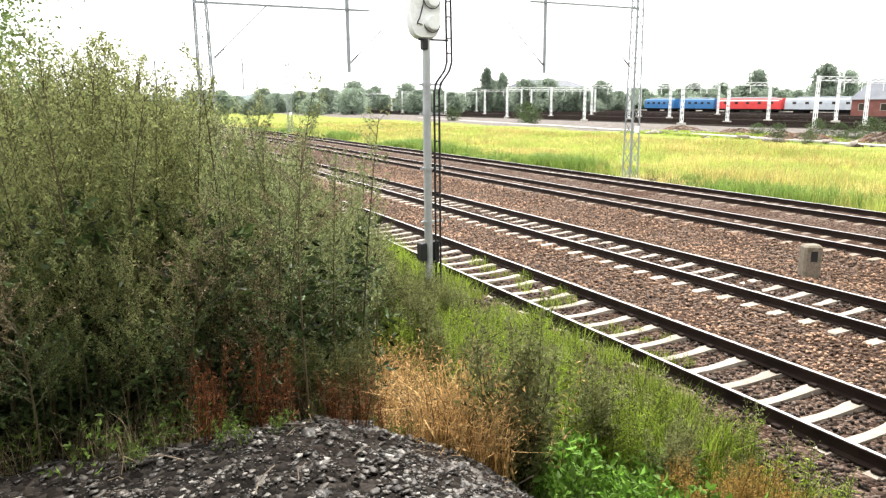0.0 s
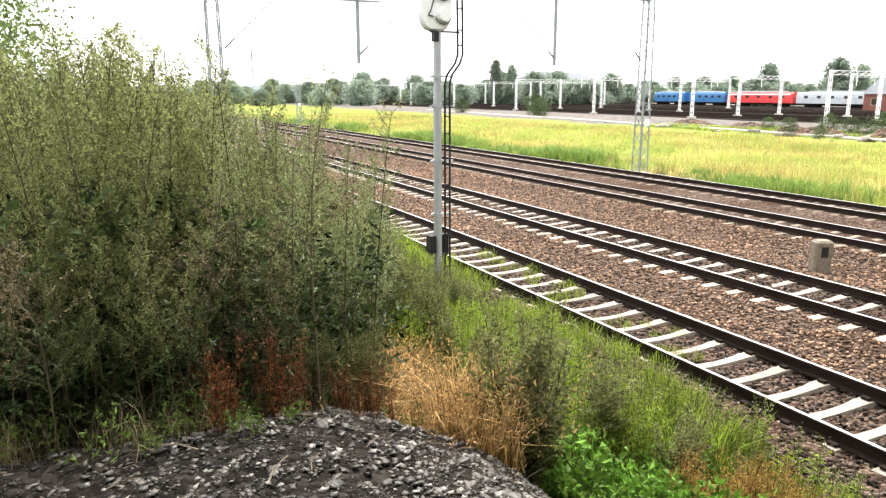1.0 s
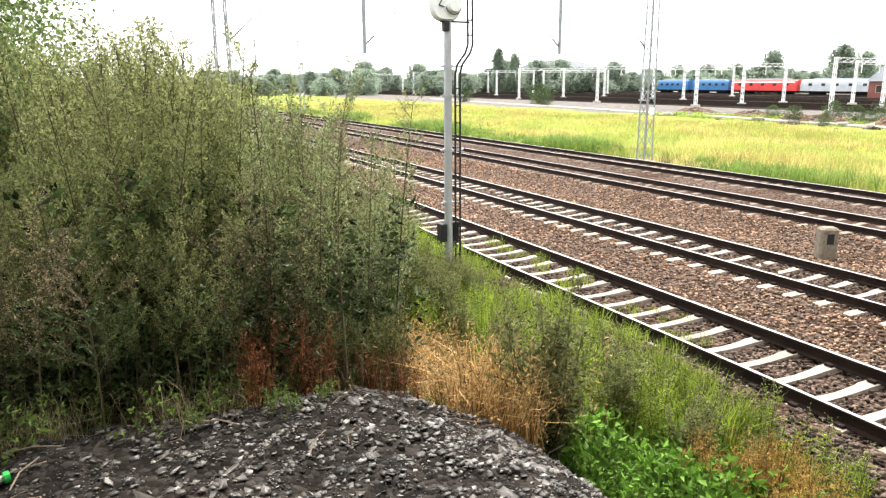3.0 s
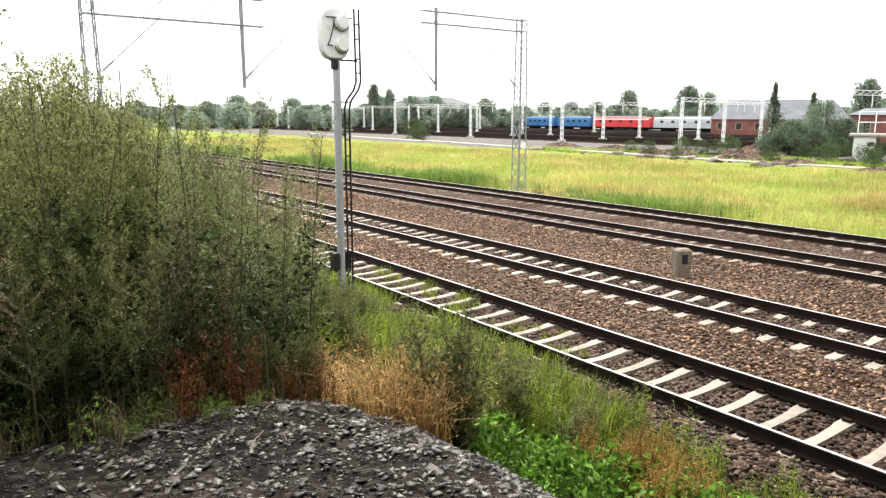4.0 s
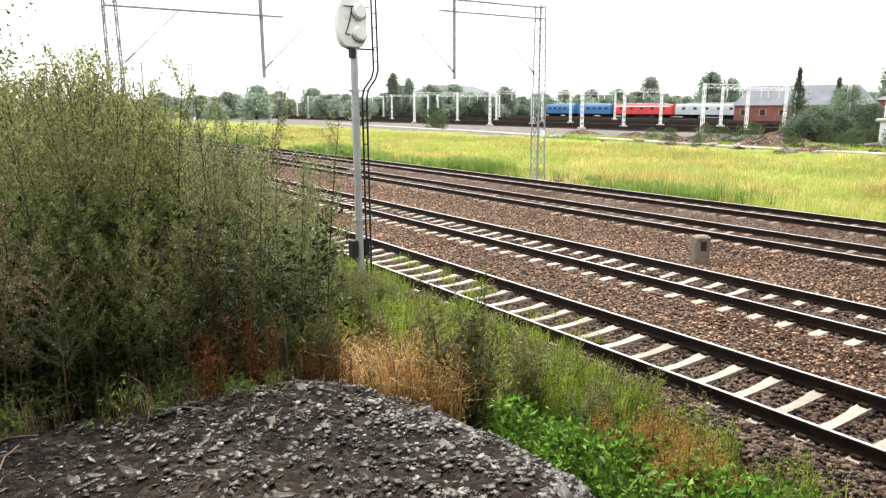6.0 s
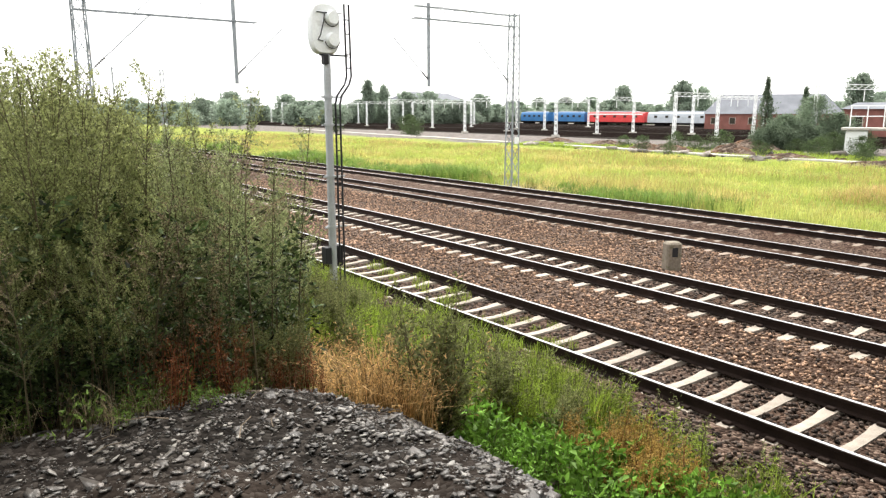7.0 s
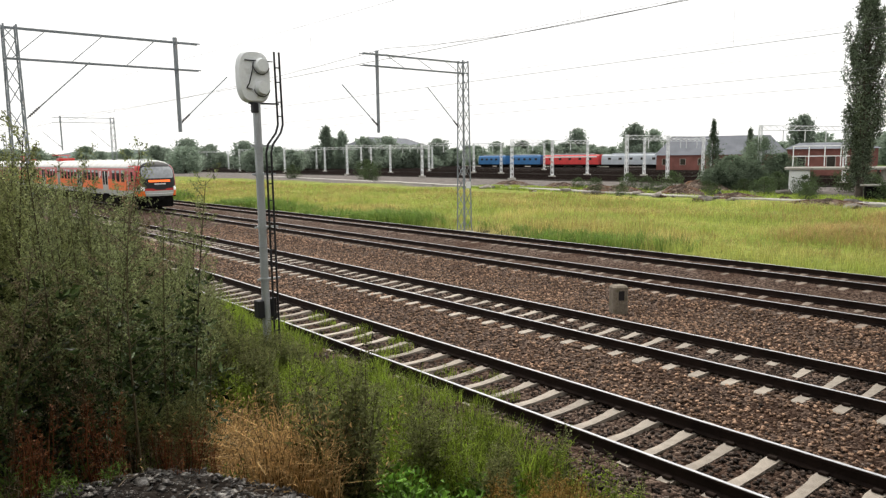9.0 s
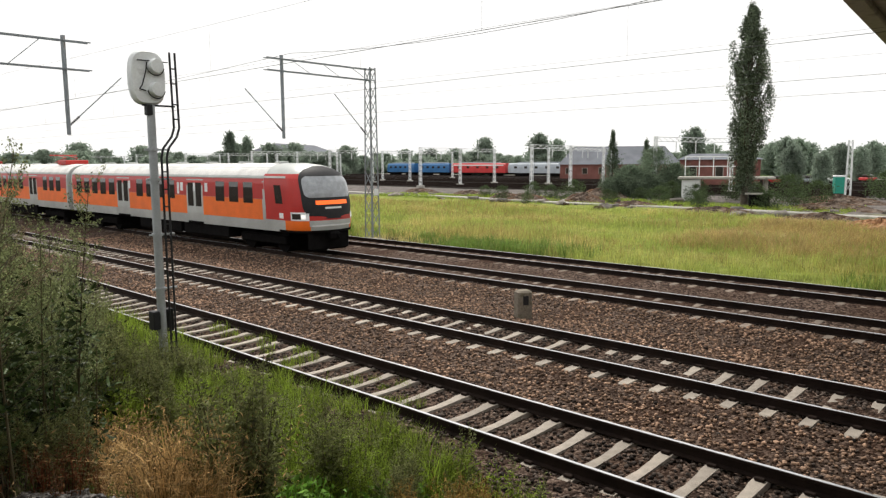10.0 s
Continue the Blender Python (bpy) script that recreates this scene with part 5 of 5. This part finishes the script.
# yard tracks: dark strips of sleepers with paired rails
for k, x in enumerate((79, 84, 89, 94, 103, 109, 115, 122, 131, 142, 154)):
    tr = thing("yard_track", x, 0, -0.3, "rusty siding track in the cinder yard", "railway track", "yard tracks", "structure")
    for dx in (-0.75, 0.75):
        part("rail", Geo().box(dx - 0.04, 20, 0.05, dx + 0.04, 330, 0.2), M_RUST, tr)
    part("sleeper_bed", Geo().box(-1.3, 20, -0.2, 1.3, 330, 0.05), M_CINDER if k % 2 else M_SOIL, tr)

# low yard kerb wall and road strip behind the meadow
for k in range(16):
    part_y = 12 + 9.0 * k
    sl = thing("concrete_slab", 49.5 + 0.09 * part_y + random.uniform(-0.3, 0.3), part_y, -0.35, "weathered concrete slab edging the yard", "concrete slab", "yard edging", turn=-4 + random.uniform(-2, 2))
    part("slab_block", Geo().box(-0.7, -4.2, -0.3, 0.7, 4.2, 0.06 + random.uniform(0, 0.1), bevel=0.05), M_CONC, sl)
M_DIRT = gravel_material("dug_earth", (0.05, 0.035, 0.025), (0.1, 0.075, 0.06), (0.2, 0.16, 0.13), 0.3, 1.0, (0.16, 0.08, 0.04), 0.6)
M_CLAY = gravel_material("orange_clay", (0.2, 0.1, 0.05), (0.32, 0.17, 0.09), (0.4, 0.25, 0.15), 0.25, 0.8, (0.3, 0.15, 0.08), 0.6)


def mound(x, y, rx, ry, h, mat, label, turn=0):
    u, v = np.meshgrid(np.linspace(0, 1, 14), np.linspace(0, math.tau, 32, endpoint=False), indexing="ij")
    zz = h * (1 - u) ** 0.8 * (1 + 0.35 * np.sin(3 * v + 2 * u * 5) * u + 0.25 * np.sin(7 * v + 9 * u))
    rr = 1 + 0.18 * np.sin(2 * v + 1) + 0.1 * np.sin(5 * v)
    P = np.stack([rx * u * rr * np.cos(v), ry * u * rr * np.sin(v), zz - 0.25 * u], -1).reshape(-1, 3)
    i, j = np.meshgrid(np.arange(13), np.arange(32), indexing="ij")
    a, b, c, d = (i * 32 + j).ravel(), (i * 32 + (j + 1) % 32).ravel(), ((i + 1) * 32 + (j + 1) % 32).ravel(), ((i + 1) * 32 + j).ravel()
    me = tri_mesh("earth_mound", P, np.concatenate([np.stack([a, c, b], 1), np.stack([a, d, c], 1)]), mat, True)
    th = part("earth_mound", me)
    th.matrix_world = pose(x, y, -0.4, 0, 0, turn)
    return tagged(th, label, "earth mound", "earth mounds")


for x, y, rx, ry, h in ((55, 47, 2.5, 5, 1.2), (58, 52, 2, 4, 1.0), (57, 41, 2, 4, 1.4), (61, 60, 2.5, 6, 0.9), (53, 33, 2, 5, 0.8), (50, 24, 1.6, 6, 0.7), (66, 44, 3, 5, 1.7), (46, 15, 1.6, 5, 0.9), (60, 18, 3, 6, 0.9), (70, 20, 3, 7, 1.2), (64, 72, 2, 6, 0.8), (43, 9, 1.5, 4, 0.8)):
    mound(x, y, rx, ry, 0.6 * h, M_DIRT, "dark heap of dug-up earth and rubble")
mound(40, 10.5, 3.2, 4.0, 0.7, M_CLAY, "heap of orange clay")
mound(46, 8, 3.6, 4.4, 0.8, M_CLAY, "heap of orange clay")


M_RUBBLE = material("broken_concrete", (0.19, 0.17, 0.15), 0.9, vary=0.35, scale=2, fine=30, bump=0.5, object_random=0.5)
rr = np.random.default_rng(77)
chunk_meshes = []
for k in range(5):
    v, t = stone_field(1, np.zeros(1), np.zeros(1), np.zeros(1), np.ones(1), rr, 0.55)
    chunk_meshes.append(tri_mesh("rubble_chunk", v, t, M_RUBBLE if k else M_DIRT))
for k in range(110):
    y = rr.uniform(6, 70)
    x = 47.2 + 0.1 * y + rr.normal(0, 1.6) + (rr.uniform(3, 12) if k % 3 == 0 else 0)
    ob = part("rubble_chunk", chunk_meshes[k % 5])
    q = 0.16 + 0.6 * rr.uniform() ** 2.5
    ob.matrix_world = pose(x, y, -0.42 + q * 0.2, rr.uniform(-15, 15), rr.uniform(-15, 15), rr.uniform(0, 360)) @ Matrix.Diagonal((q * 1.3, q, q * 0.8, 1))
    tagged(ob, "broken lump of concrete and earth at the yard's edge" if k % 5 else "dark lump of dug earth at the yard's edge", "rubble", "yard rubble")


# ---- trees ----
def crown_mesh(r, name, shape, n, leaf_len, mat, clumps):
    """Leaf clumps scattered in a crown: shape(t) gives the radius at the height share t."""
    b, w = [], []
    for _ in range(clumps):
        t = r.uniform(0.02, 1)
        R = shape(t)
        a = r.uniform(0, math.tau)
        q = R * math.sqrt(r.uniform(0.1, 1)) * (0.86 + 0.22 * math.sin(3 * a + 8 * t) + 0.14 * math.sin(5 * a - 13 * t))
        c = np.array([q * math.cos(a), q * math.sin(a), t])
        k = max(4, n // clumps)
        s = 0.16 * max(R, 0.2)
        pts = c + r.normal(0, 1, (k, 3)) * np.array([s, s, s * 0.7])
        b.append(pts), w.append(unit(r.normal(0, 1, (k, 3)) + np.array([[0.4 * math.cos(a), 0.4 * math.sin(a), 0.1]])))
    b, w = np.concatenate(b), np.concatenate(w)
    return b, w


def tree(name, x, y, z, h, width, shape, n, clumps, leaf_len, mat, r, label, group, trunk=0.3, low=0.15, lean=0.0):
    th = thing(name, x, y, z, label, "tree", group)
    b, w = crown_mesh(r, name, shape, n, leaf_len, mat, clumps)
    b = b * np.array([width / 2, width / 2, 1.0])
    b[:, 2] = h * (low + (1 - low) * b[:, 2])
    k = np.linspace(0, 1, 7)
    paths = [np.stack([0.1 * np.sin(3 * k), 0.08 * np.cos(2 * k), h * 0.92 * k - 0.3], 1)]
    rad = [trunk]
    for i in range(14):
        a, s = r.uniform(0, math.tau), r.uniform(low, 0.8)
        L = width * 0.4 * shape(min(1, max(0.05, (s - low) / (1 - low) + 0.1)))
        p0 = np.array([0, 0, h * s])
        paths.append(np.stack([p0, p0 + [L * 0.5 * math.cos(a), L * 0.5 * math.sin(a), h * 0.05], p0 + [L * math.cos(a), L * math.sin(a), h * 0.11]])), rad.append(trunk * 0.3)
    part("trunk", tri_mesh("trunk", *stems(paths, rad, 6), M_BARK), None, th)
    tagged(part("crown", tri_mesh("crown", *leaves(b, w, leaf_len, leaf_len * 0.6, r), mat), None, th), kind="stuff")
    return th


tr_ = np.random.default_rng(41)
round_shape = lambda t: max(0.12, math.sin(math.pi * (0.12 + 0.86 * t)) ** 0.6)
cone_shape = lambda t: max(0.05, 1 - t) * (0.8 + 0.2 * math.sin(40 * t))
M_POPLAR = foliage("poplar_leaf", (0.12, 0.15, 0.1), 0.8, 0.35)


def poplar(x, y, z, h, width, r):
    """A columnar poplar: upright sprays of small leaves round a straight trunk, ragged outline."""
    th = thing("poplar_tree", x, y, z, "tall narrow columnar poplar tree with grey-green leaves", "tree", "poplars")
    b, w, paths, rad = [], [], [np.stack([np.zeros(7), np.zeros(7), np.linspace(-0.3, h * 0.95, 7)], 1)], [0.34]
    for _ in range(360):
        t = r.uniform(0, 1) ** 0.9
        a = r.uniform(0, math.tau)
        R = width / 2 * float(np.interp(t, [0, 0.12, 0.35, 0.6, 0.78, 0.9, 1], [0.3, 0.48, 0.82, 1.0, 0.8, 0.5, 0.1])) * (0.82 + 0.24 * math.sin(3 * a + 11 * t) + 0.1 * math.sin(31 * t + a))
        q = R * math.sqrt(r.uniform(0.12, 1))
        tall = r.uniform(0.6, 1.5) * (1 - 0.5 * t)
        c = np.array([q * math.cos(a), q * math.sin(a), h * (0.1 + 0.88 * t)])
        n = 95
        v = r.uniform(-1, 1, (n, 1))
        pts = c + np.concatenate([np.zeros((n, 2)), v * tall], 1) + r.normal(0, 1, (n, 3)) * 0.17 * (1.1 - 0.7 * np.abs(v))
        b.append(pts), w.append(unit(r.normal(0, 1, (n, 3)) + np.array([[0.3 * math.cos(a), 0.3 * math.sin(a), 0.5]])))
        if q > 0.25 * width:
            foot = np.array([0, 0, max(0.8, c[2] - 2.4)])
            paths.append(np.stack([foot, foot * 0.45 + c * 0.55, c + [0, 0, tall * 0.6]])), rad.append(0.05)
    part("trunk", tri_mesh("trunk", *stems(paths, rad, 6), M_BARK), None, th)
    b, w = np.concatenate(b), np.concatenate(w)
    tagged(part("crown", tri_mesh("crown", *leaves(b, w, 0.15, 0.11, r), M_POPLAR), None, th), kind="stuff")


poplar(57.45, 24.65, -0.4, 17.6, 4.0, tr_)
for x, y, h, w in ((69.0, 44.5, 7.6, 4.4), (73.0, 42.2, 6.6, 4.6)):
    tree("conifer_tree", x, y, -0.4, h, w, cone_shape, 3600, 200, 0.2, M_CONIFER, tr_, "dark green conifer beside the old platform", "conifers", 0.15, 0.03)
shrubs = [tree("shrub", 0, 0, 0, 2.2, 3.2, round_shape, 1600, 90, 0.16, M_TREE, tr_, "low green shrub at the edge of the yard", "yard shrubs", 0.05, 0.02) for _ in range(2)]
places = [(54, 49.5, 0.7), (62, 51, 0.8), (60.5, 47.5, 0.7), (63, 46, 0.9), (58, 44.5, 0.5), (65, 35, 0.9), (63, 37.5, 0.6), (67.5, 33, 0.9), (59, 56, 0.6), (51, 44, 0.5), (60, 34, 0.75), (62, 31, 0.8), (58, 29, 0.6), (64, 26, 0.9), (61, 21.5, 0.8), (56, 37, 0.5), (66, 21, 1.0), (70, 30, 1.1), (71, 25, 1.2), (62, 105, 1.3), (66, 112, 1.6), (60, 130, 1.2), (74, 15, 1.2), (80, 18, 1.3), (56, 22, 0.7), (53, 27, 0.5), (60, 40, 0.55)]
for k, (x, y, s) in enumerate(places):
    m = pose(x, y, -0.4, 0, 0, 61 * k)
    ob = shrubs[k] if k < 2 else copy_thing(shrubs[k % 2], m)
    ob.matrix_basis = m @ Matrix.Diagonal((s, s, s, 1))
for x, y, h, w in ((68, 41.6, 3.6, 4.4), (70.5, 39.8, 5.6, 4.8), (67.5, 39.5, 2.8, 4.6), (72, 38.0, 3.8, 4.4), (66.5, 43, 2.2, 3.2)):
    tree("yew_bush", x, y, -0.4, h, w, round_shape, 8000, 260, 0.18, M_CONIFER, tr_, "dark spreading evergreen bush beside the old platform", "conifers", 0.12, 0.02)
fars = [tree("broadleaf_tree", 0, 0, 0, (9, 11, 8)[k], (9, 8, 10)[k], round_shape, 3600, 170, 0.75, M_HAZELEAF, tr_, "distant broad-leaved tree in full summer leaf", "distant trees", 0.3, 0.04) for k in range(3)]
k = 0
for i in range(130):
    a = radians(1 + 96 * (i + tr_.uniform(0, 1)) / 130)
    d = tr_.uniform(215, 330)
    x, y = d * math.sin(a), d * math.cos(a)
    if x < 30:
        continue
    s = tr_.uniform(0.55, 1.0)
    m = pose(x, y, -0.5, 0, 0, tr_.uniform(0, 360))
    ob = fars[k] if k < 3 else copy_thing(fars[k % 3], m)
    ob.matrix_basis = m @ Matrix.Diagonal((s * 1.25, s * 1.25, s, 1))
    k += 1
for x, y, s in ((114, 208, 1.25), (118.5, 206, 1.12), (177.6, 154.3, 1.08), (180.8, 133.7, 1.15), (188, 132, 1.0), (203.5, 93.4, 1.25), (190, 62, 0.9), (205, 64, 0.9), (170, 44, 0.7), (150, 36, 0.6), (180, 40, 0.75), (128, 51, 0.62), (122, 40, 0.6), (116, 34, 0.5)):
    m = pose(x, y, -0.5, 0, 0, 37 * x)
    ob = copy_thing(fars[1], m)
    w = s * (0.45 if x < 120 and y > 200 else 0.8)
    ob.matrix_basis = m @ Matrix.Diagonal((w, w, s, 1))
# trees behind the thicket on the bank
for x, y, h, w, m_ in ((-8.95, 10.2, 5.0, 3.5, M_WILLOW), (-12.5, 17, 6.5, 4.5, M_TREE)):
    tree("willow_tree", x, y, float(height(x, y)), h, w, round_shape, 60000, 480, 0.055, m_, tr_, "young willow tree behind the thicket", "bank trees", 0.07, 0.15)

# far ridge
xs = np.linspace(-900, 2300, 120)
g = Geo()
pts, n = [], len(xs)
for k, x in enumerate(xs):
    y = 1900 - 0.00028 * max(0, x) ** 2
    zt = 15 + 7 * math.sin(x * 0.0041) + 4 * math.sin(x * 0.013 + 1) + 3 * math.sin(x * 0.05)
    pts += [(x, y - 120, -3), (x, y, zt), (x, y + 300, -3)]
g.add(pts, [(3 * k + i, 3 * k + 3 + i, 3 * k + 4 + i, 3 * k + 1 + i) for k in range(n - 1) for i in (0, 1)])
M_RIDGE = material("wooded_ridge", (0.12, 0.15, 0.15), 0.95, vary=0.3, scale=0.02, fine=0.2, bump=0.2)
tagged(part("backdrop_ridge", g, M_RIDGE), "low wooded ridge on the horizon", "hill", kind="structure")


# ---- buildings ----
def building(x, y, w, d, h, roof_h, turn, mat, label, bays, group="yard buildings"):
    """A gabled house with walls, openings along the side that faces the line, and a pitched roof."""
    th = thing("building", x, y, -0.4, label, "building", group, turn=turn)
    part("wall", Geo().box(-w / 2, -d / 2, 0, w / 2, d / 2, h), mat, th)
    e = 0.5
    g = Geo()
    A = [(-w / 2 - e, -d / 2 - e, h - 0.1), (w / 2 + e, -d / 2 - e, h - 0.1), (w / 2 + e, d / 2 + e, h - 0.1), (-w / 2 - e, d / 2 + e, h - 0.1)]
    R = [(-w / 2 + d * 0.25, 0, h + roof_h), (w / 2 - d * 0.25, 0, h + roof_h)]
    g.add(A + R, [(0, 1, 5, 4), (1, 2, 5), (2, 3, 4, 5), (3, 0, 4), (3, 2, 1, 0)])
    part("roof", g, M_ROOF, th, "grey slate roof")
    for k in range(bays):
        xx = -w / 2 + w * (k + 0.5) / bays
        win = part("window", Geo().box(xx - 0.65, -d / 2 - 0.06, h * 0.35, xx + 0.65, -d / 2 + 0.02, h * 0.75), M_CONC, th)
        part("pane", Geo().box(xx - 0.55, -d / 2 - 0.08, h * 0.37, xx + 0.55, -d / 2 - 0.061, h * 0.73), M_TGLASS, win)
    return th


building(147, 87, 27, 12, 3.6, 4.2, -61, M_BRICK, "long low red brick shed with a high grey hipped roof", 7)
building(112, 48.8, 12.4, 7, 4.5, 0.9, -66, M_BRICK, "red brick signal house behind the poplar", 3)
building(215, 315, 60, 20, 10, 4, 30, M_CONC, "large pale industrial hall far away", 10)
building(260, 60, 40, 14, 4, 2, -80, M_CONC, "low pale warehouse beyond the trees", 8)

# old raised concrete platform under the poplar
pf = thing("raised_platform", 65.5, 30.6, -0.4, "old raised concrete platform on blocks", "platform", turn=-68)
part("deck", Geo().box(-3.6, -1.6, 2.3, 5.6, 1.6, 2.55, bevel=0.04), M_CONC, pf)
part("block", Geo().box(-3.2, -1.3, 0, -1.4, 1.3, 2.25, bevel=0.04), M_WHITE, pf, "whitewashed concrete support block")
part("pier", Geo().box(4.6, -0.8, 0, 5.0, 0.8, 2.3, bevel=0.03), M_CONC, pf)
for k in range(5):
    part("railing_post", Geo().tube((-3.0 + 1.4 * k, 1.4, 2.6), (-3.0 + 1.4 * k, 1.4, 4.6), 0.05, n=6), M_WHITE, pf)
g = Geo()
for z in (3.6, 4.6):
    g.tube((-3.1, 1.4, z), (2.7, 1.4, z), 0.04, n=6)
part("railing", g, M_WHITE, pf)
bx = thing("relay_box", 57.0, 23.2, -0.4, "small dark relay box with a pale lid", "box", turn=-60)
part("case", Geo().box(-0.8, -0.4, 0, 0.8, 0.4, 1.2, bevel=0.03), M_TDARK, bx)
part("lid", Geo().box(-1.1, -0.55, 1.2, 1.1, 0.55, 1.34, bevel=0.02), M_CONC, bx, "pale concrete lid")
tl = thing("portable_toilet", 88.5, 24.6, -0.35, "green portable toilet in the yard", "toilet", turn=-60)
M_TEAL = material("green_plastic", (0.03, 0.3, 0.22), 0.5, vary=0.1, bump=0.02)
part("cabin", Geo().box(-0.6, -0.6, 0, 0.6, 0.6, 2.1, bevel=0.05), M_TEAL, tl)
part("roof", Geo().box(-0.64, -0.64, 2.1, 0.64, 0.64, 2.3, bevel=0.06), M_WHITE, tl, "white roof")
th = thing("yard_mast", 75.5, 20.6, -0.35, "pale lattice yard mast", "mast")
g = Geo()
lattice(g, 0, 0, 0, 6.2, 0.5, 0.36, 0.05, 0.8)
part("mast_lattice", g, M_WHITE, th)
for k in range(9):
    x, y = 118 + 7.5 * k, 47 - 3.2 * k
    cr = thing("parked_car", x, y, -0.35, ("white", "red", "grey")[k % 3] + " car parked far off beyond the yard", "car", "parked cars", turn=20 * k)
    mt = (M_WHITE, M_LRED, M_LGREY)[k % 3]
    part("body", Geo().box(-0.88, -2.1, 0.3, 0.88, 2.1, 0.85, bevel=0.12), mt, cr)
    part("cabin", Geo().box(-0.75, -1.0, 0.85, 0.75, 1.3, 1.42, bevel=0.18), M_TGLASS, cr)
    for sx in (-0.8, 0.8):
        for sy_ in (-1.3, 1.3):
            part("wheel", Geo().tube((sx - 0.1, sy_, 0.31), (sx + 0.1, sy_, 0.31), 0.31, n=14), M_BLACK, cr)

# road bridge over the tracks, above and behind the camera
bg = thing("road_bridge", 0, 0, 0, "grey concrete road bridge crossing over the tracks", "bridge", turn=4.9)
# deck and girders reach back unseen to -13, widened to darken the near ground
part("deck", Geo().box(-26, -13.0, 7.15, 40, 4.72, 7.75, bevel=0.05), M_CONC, bg)
part("edge_beam", Geo().box(-26, 4.3, 7.0, 40, 4.7, 7.15, bevel=0.03), M_CONC, bg)
for k in range(8):
    part("girder", Geo().box(-26, -12.6 + 2.15 * k, 6.55, 40, -12.1 + 2.15 * k, 7.15, bevel=0.03), M_CONC, bg)
for y in (-12.95, 4.5):
    part("parapet", Geo().box(-26, y, 7.75, 40, y + 0.2, 8.8, bevel=0.03), M_CONC, bg)
# unseen wall under the bridge, added to keep sky light off heap and thicket
part("abutment", Geo().box(-12.2, -13.0, -1.0, -11.2, 4.6, 6.55, bevel=0.05), M_CONC, bg, "stained concrete wall, unseen, added to shade the bank")
for x in (28,):
    part("pier", Geo().box(x - 0.5, -12.4, -1.0, x + 0.5, 4.0, 6.55, bevel=0.06), M_CONC, bg)


def motions():
    """The commuter train comes down the third track."""
    rows = []
    for k in range(21):
        t = 0.5 * k
        y = TRAIN_Y + TRAIN_V * (10.0 - t)
        rows.append((t, pose(10.845 + float(bend(y + 10)), y, 0, 0, 0, -math.degrees(math.atan(2 * CURVE * (y + 25))))))
    walk(train, rows)


motions()
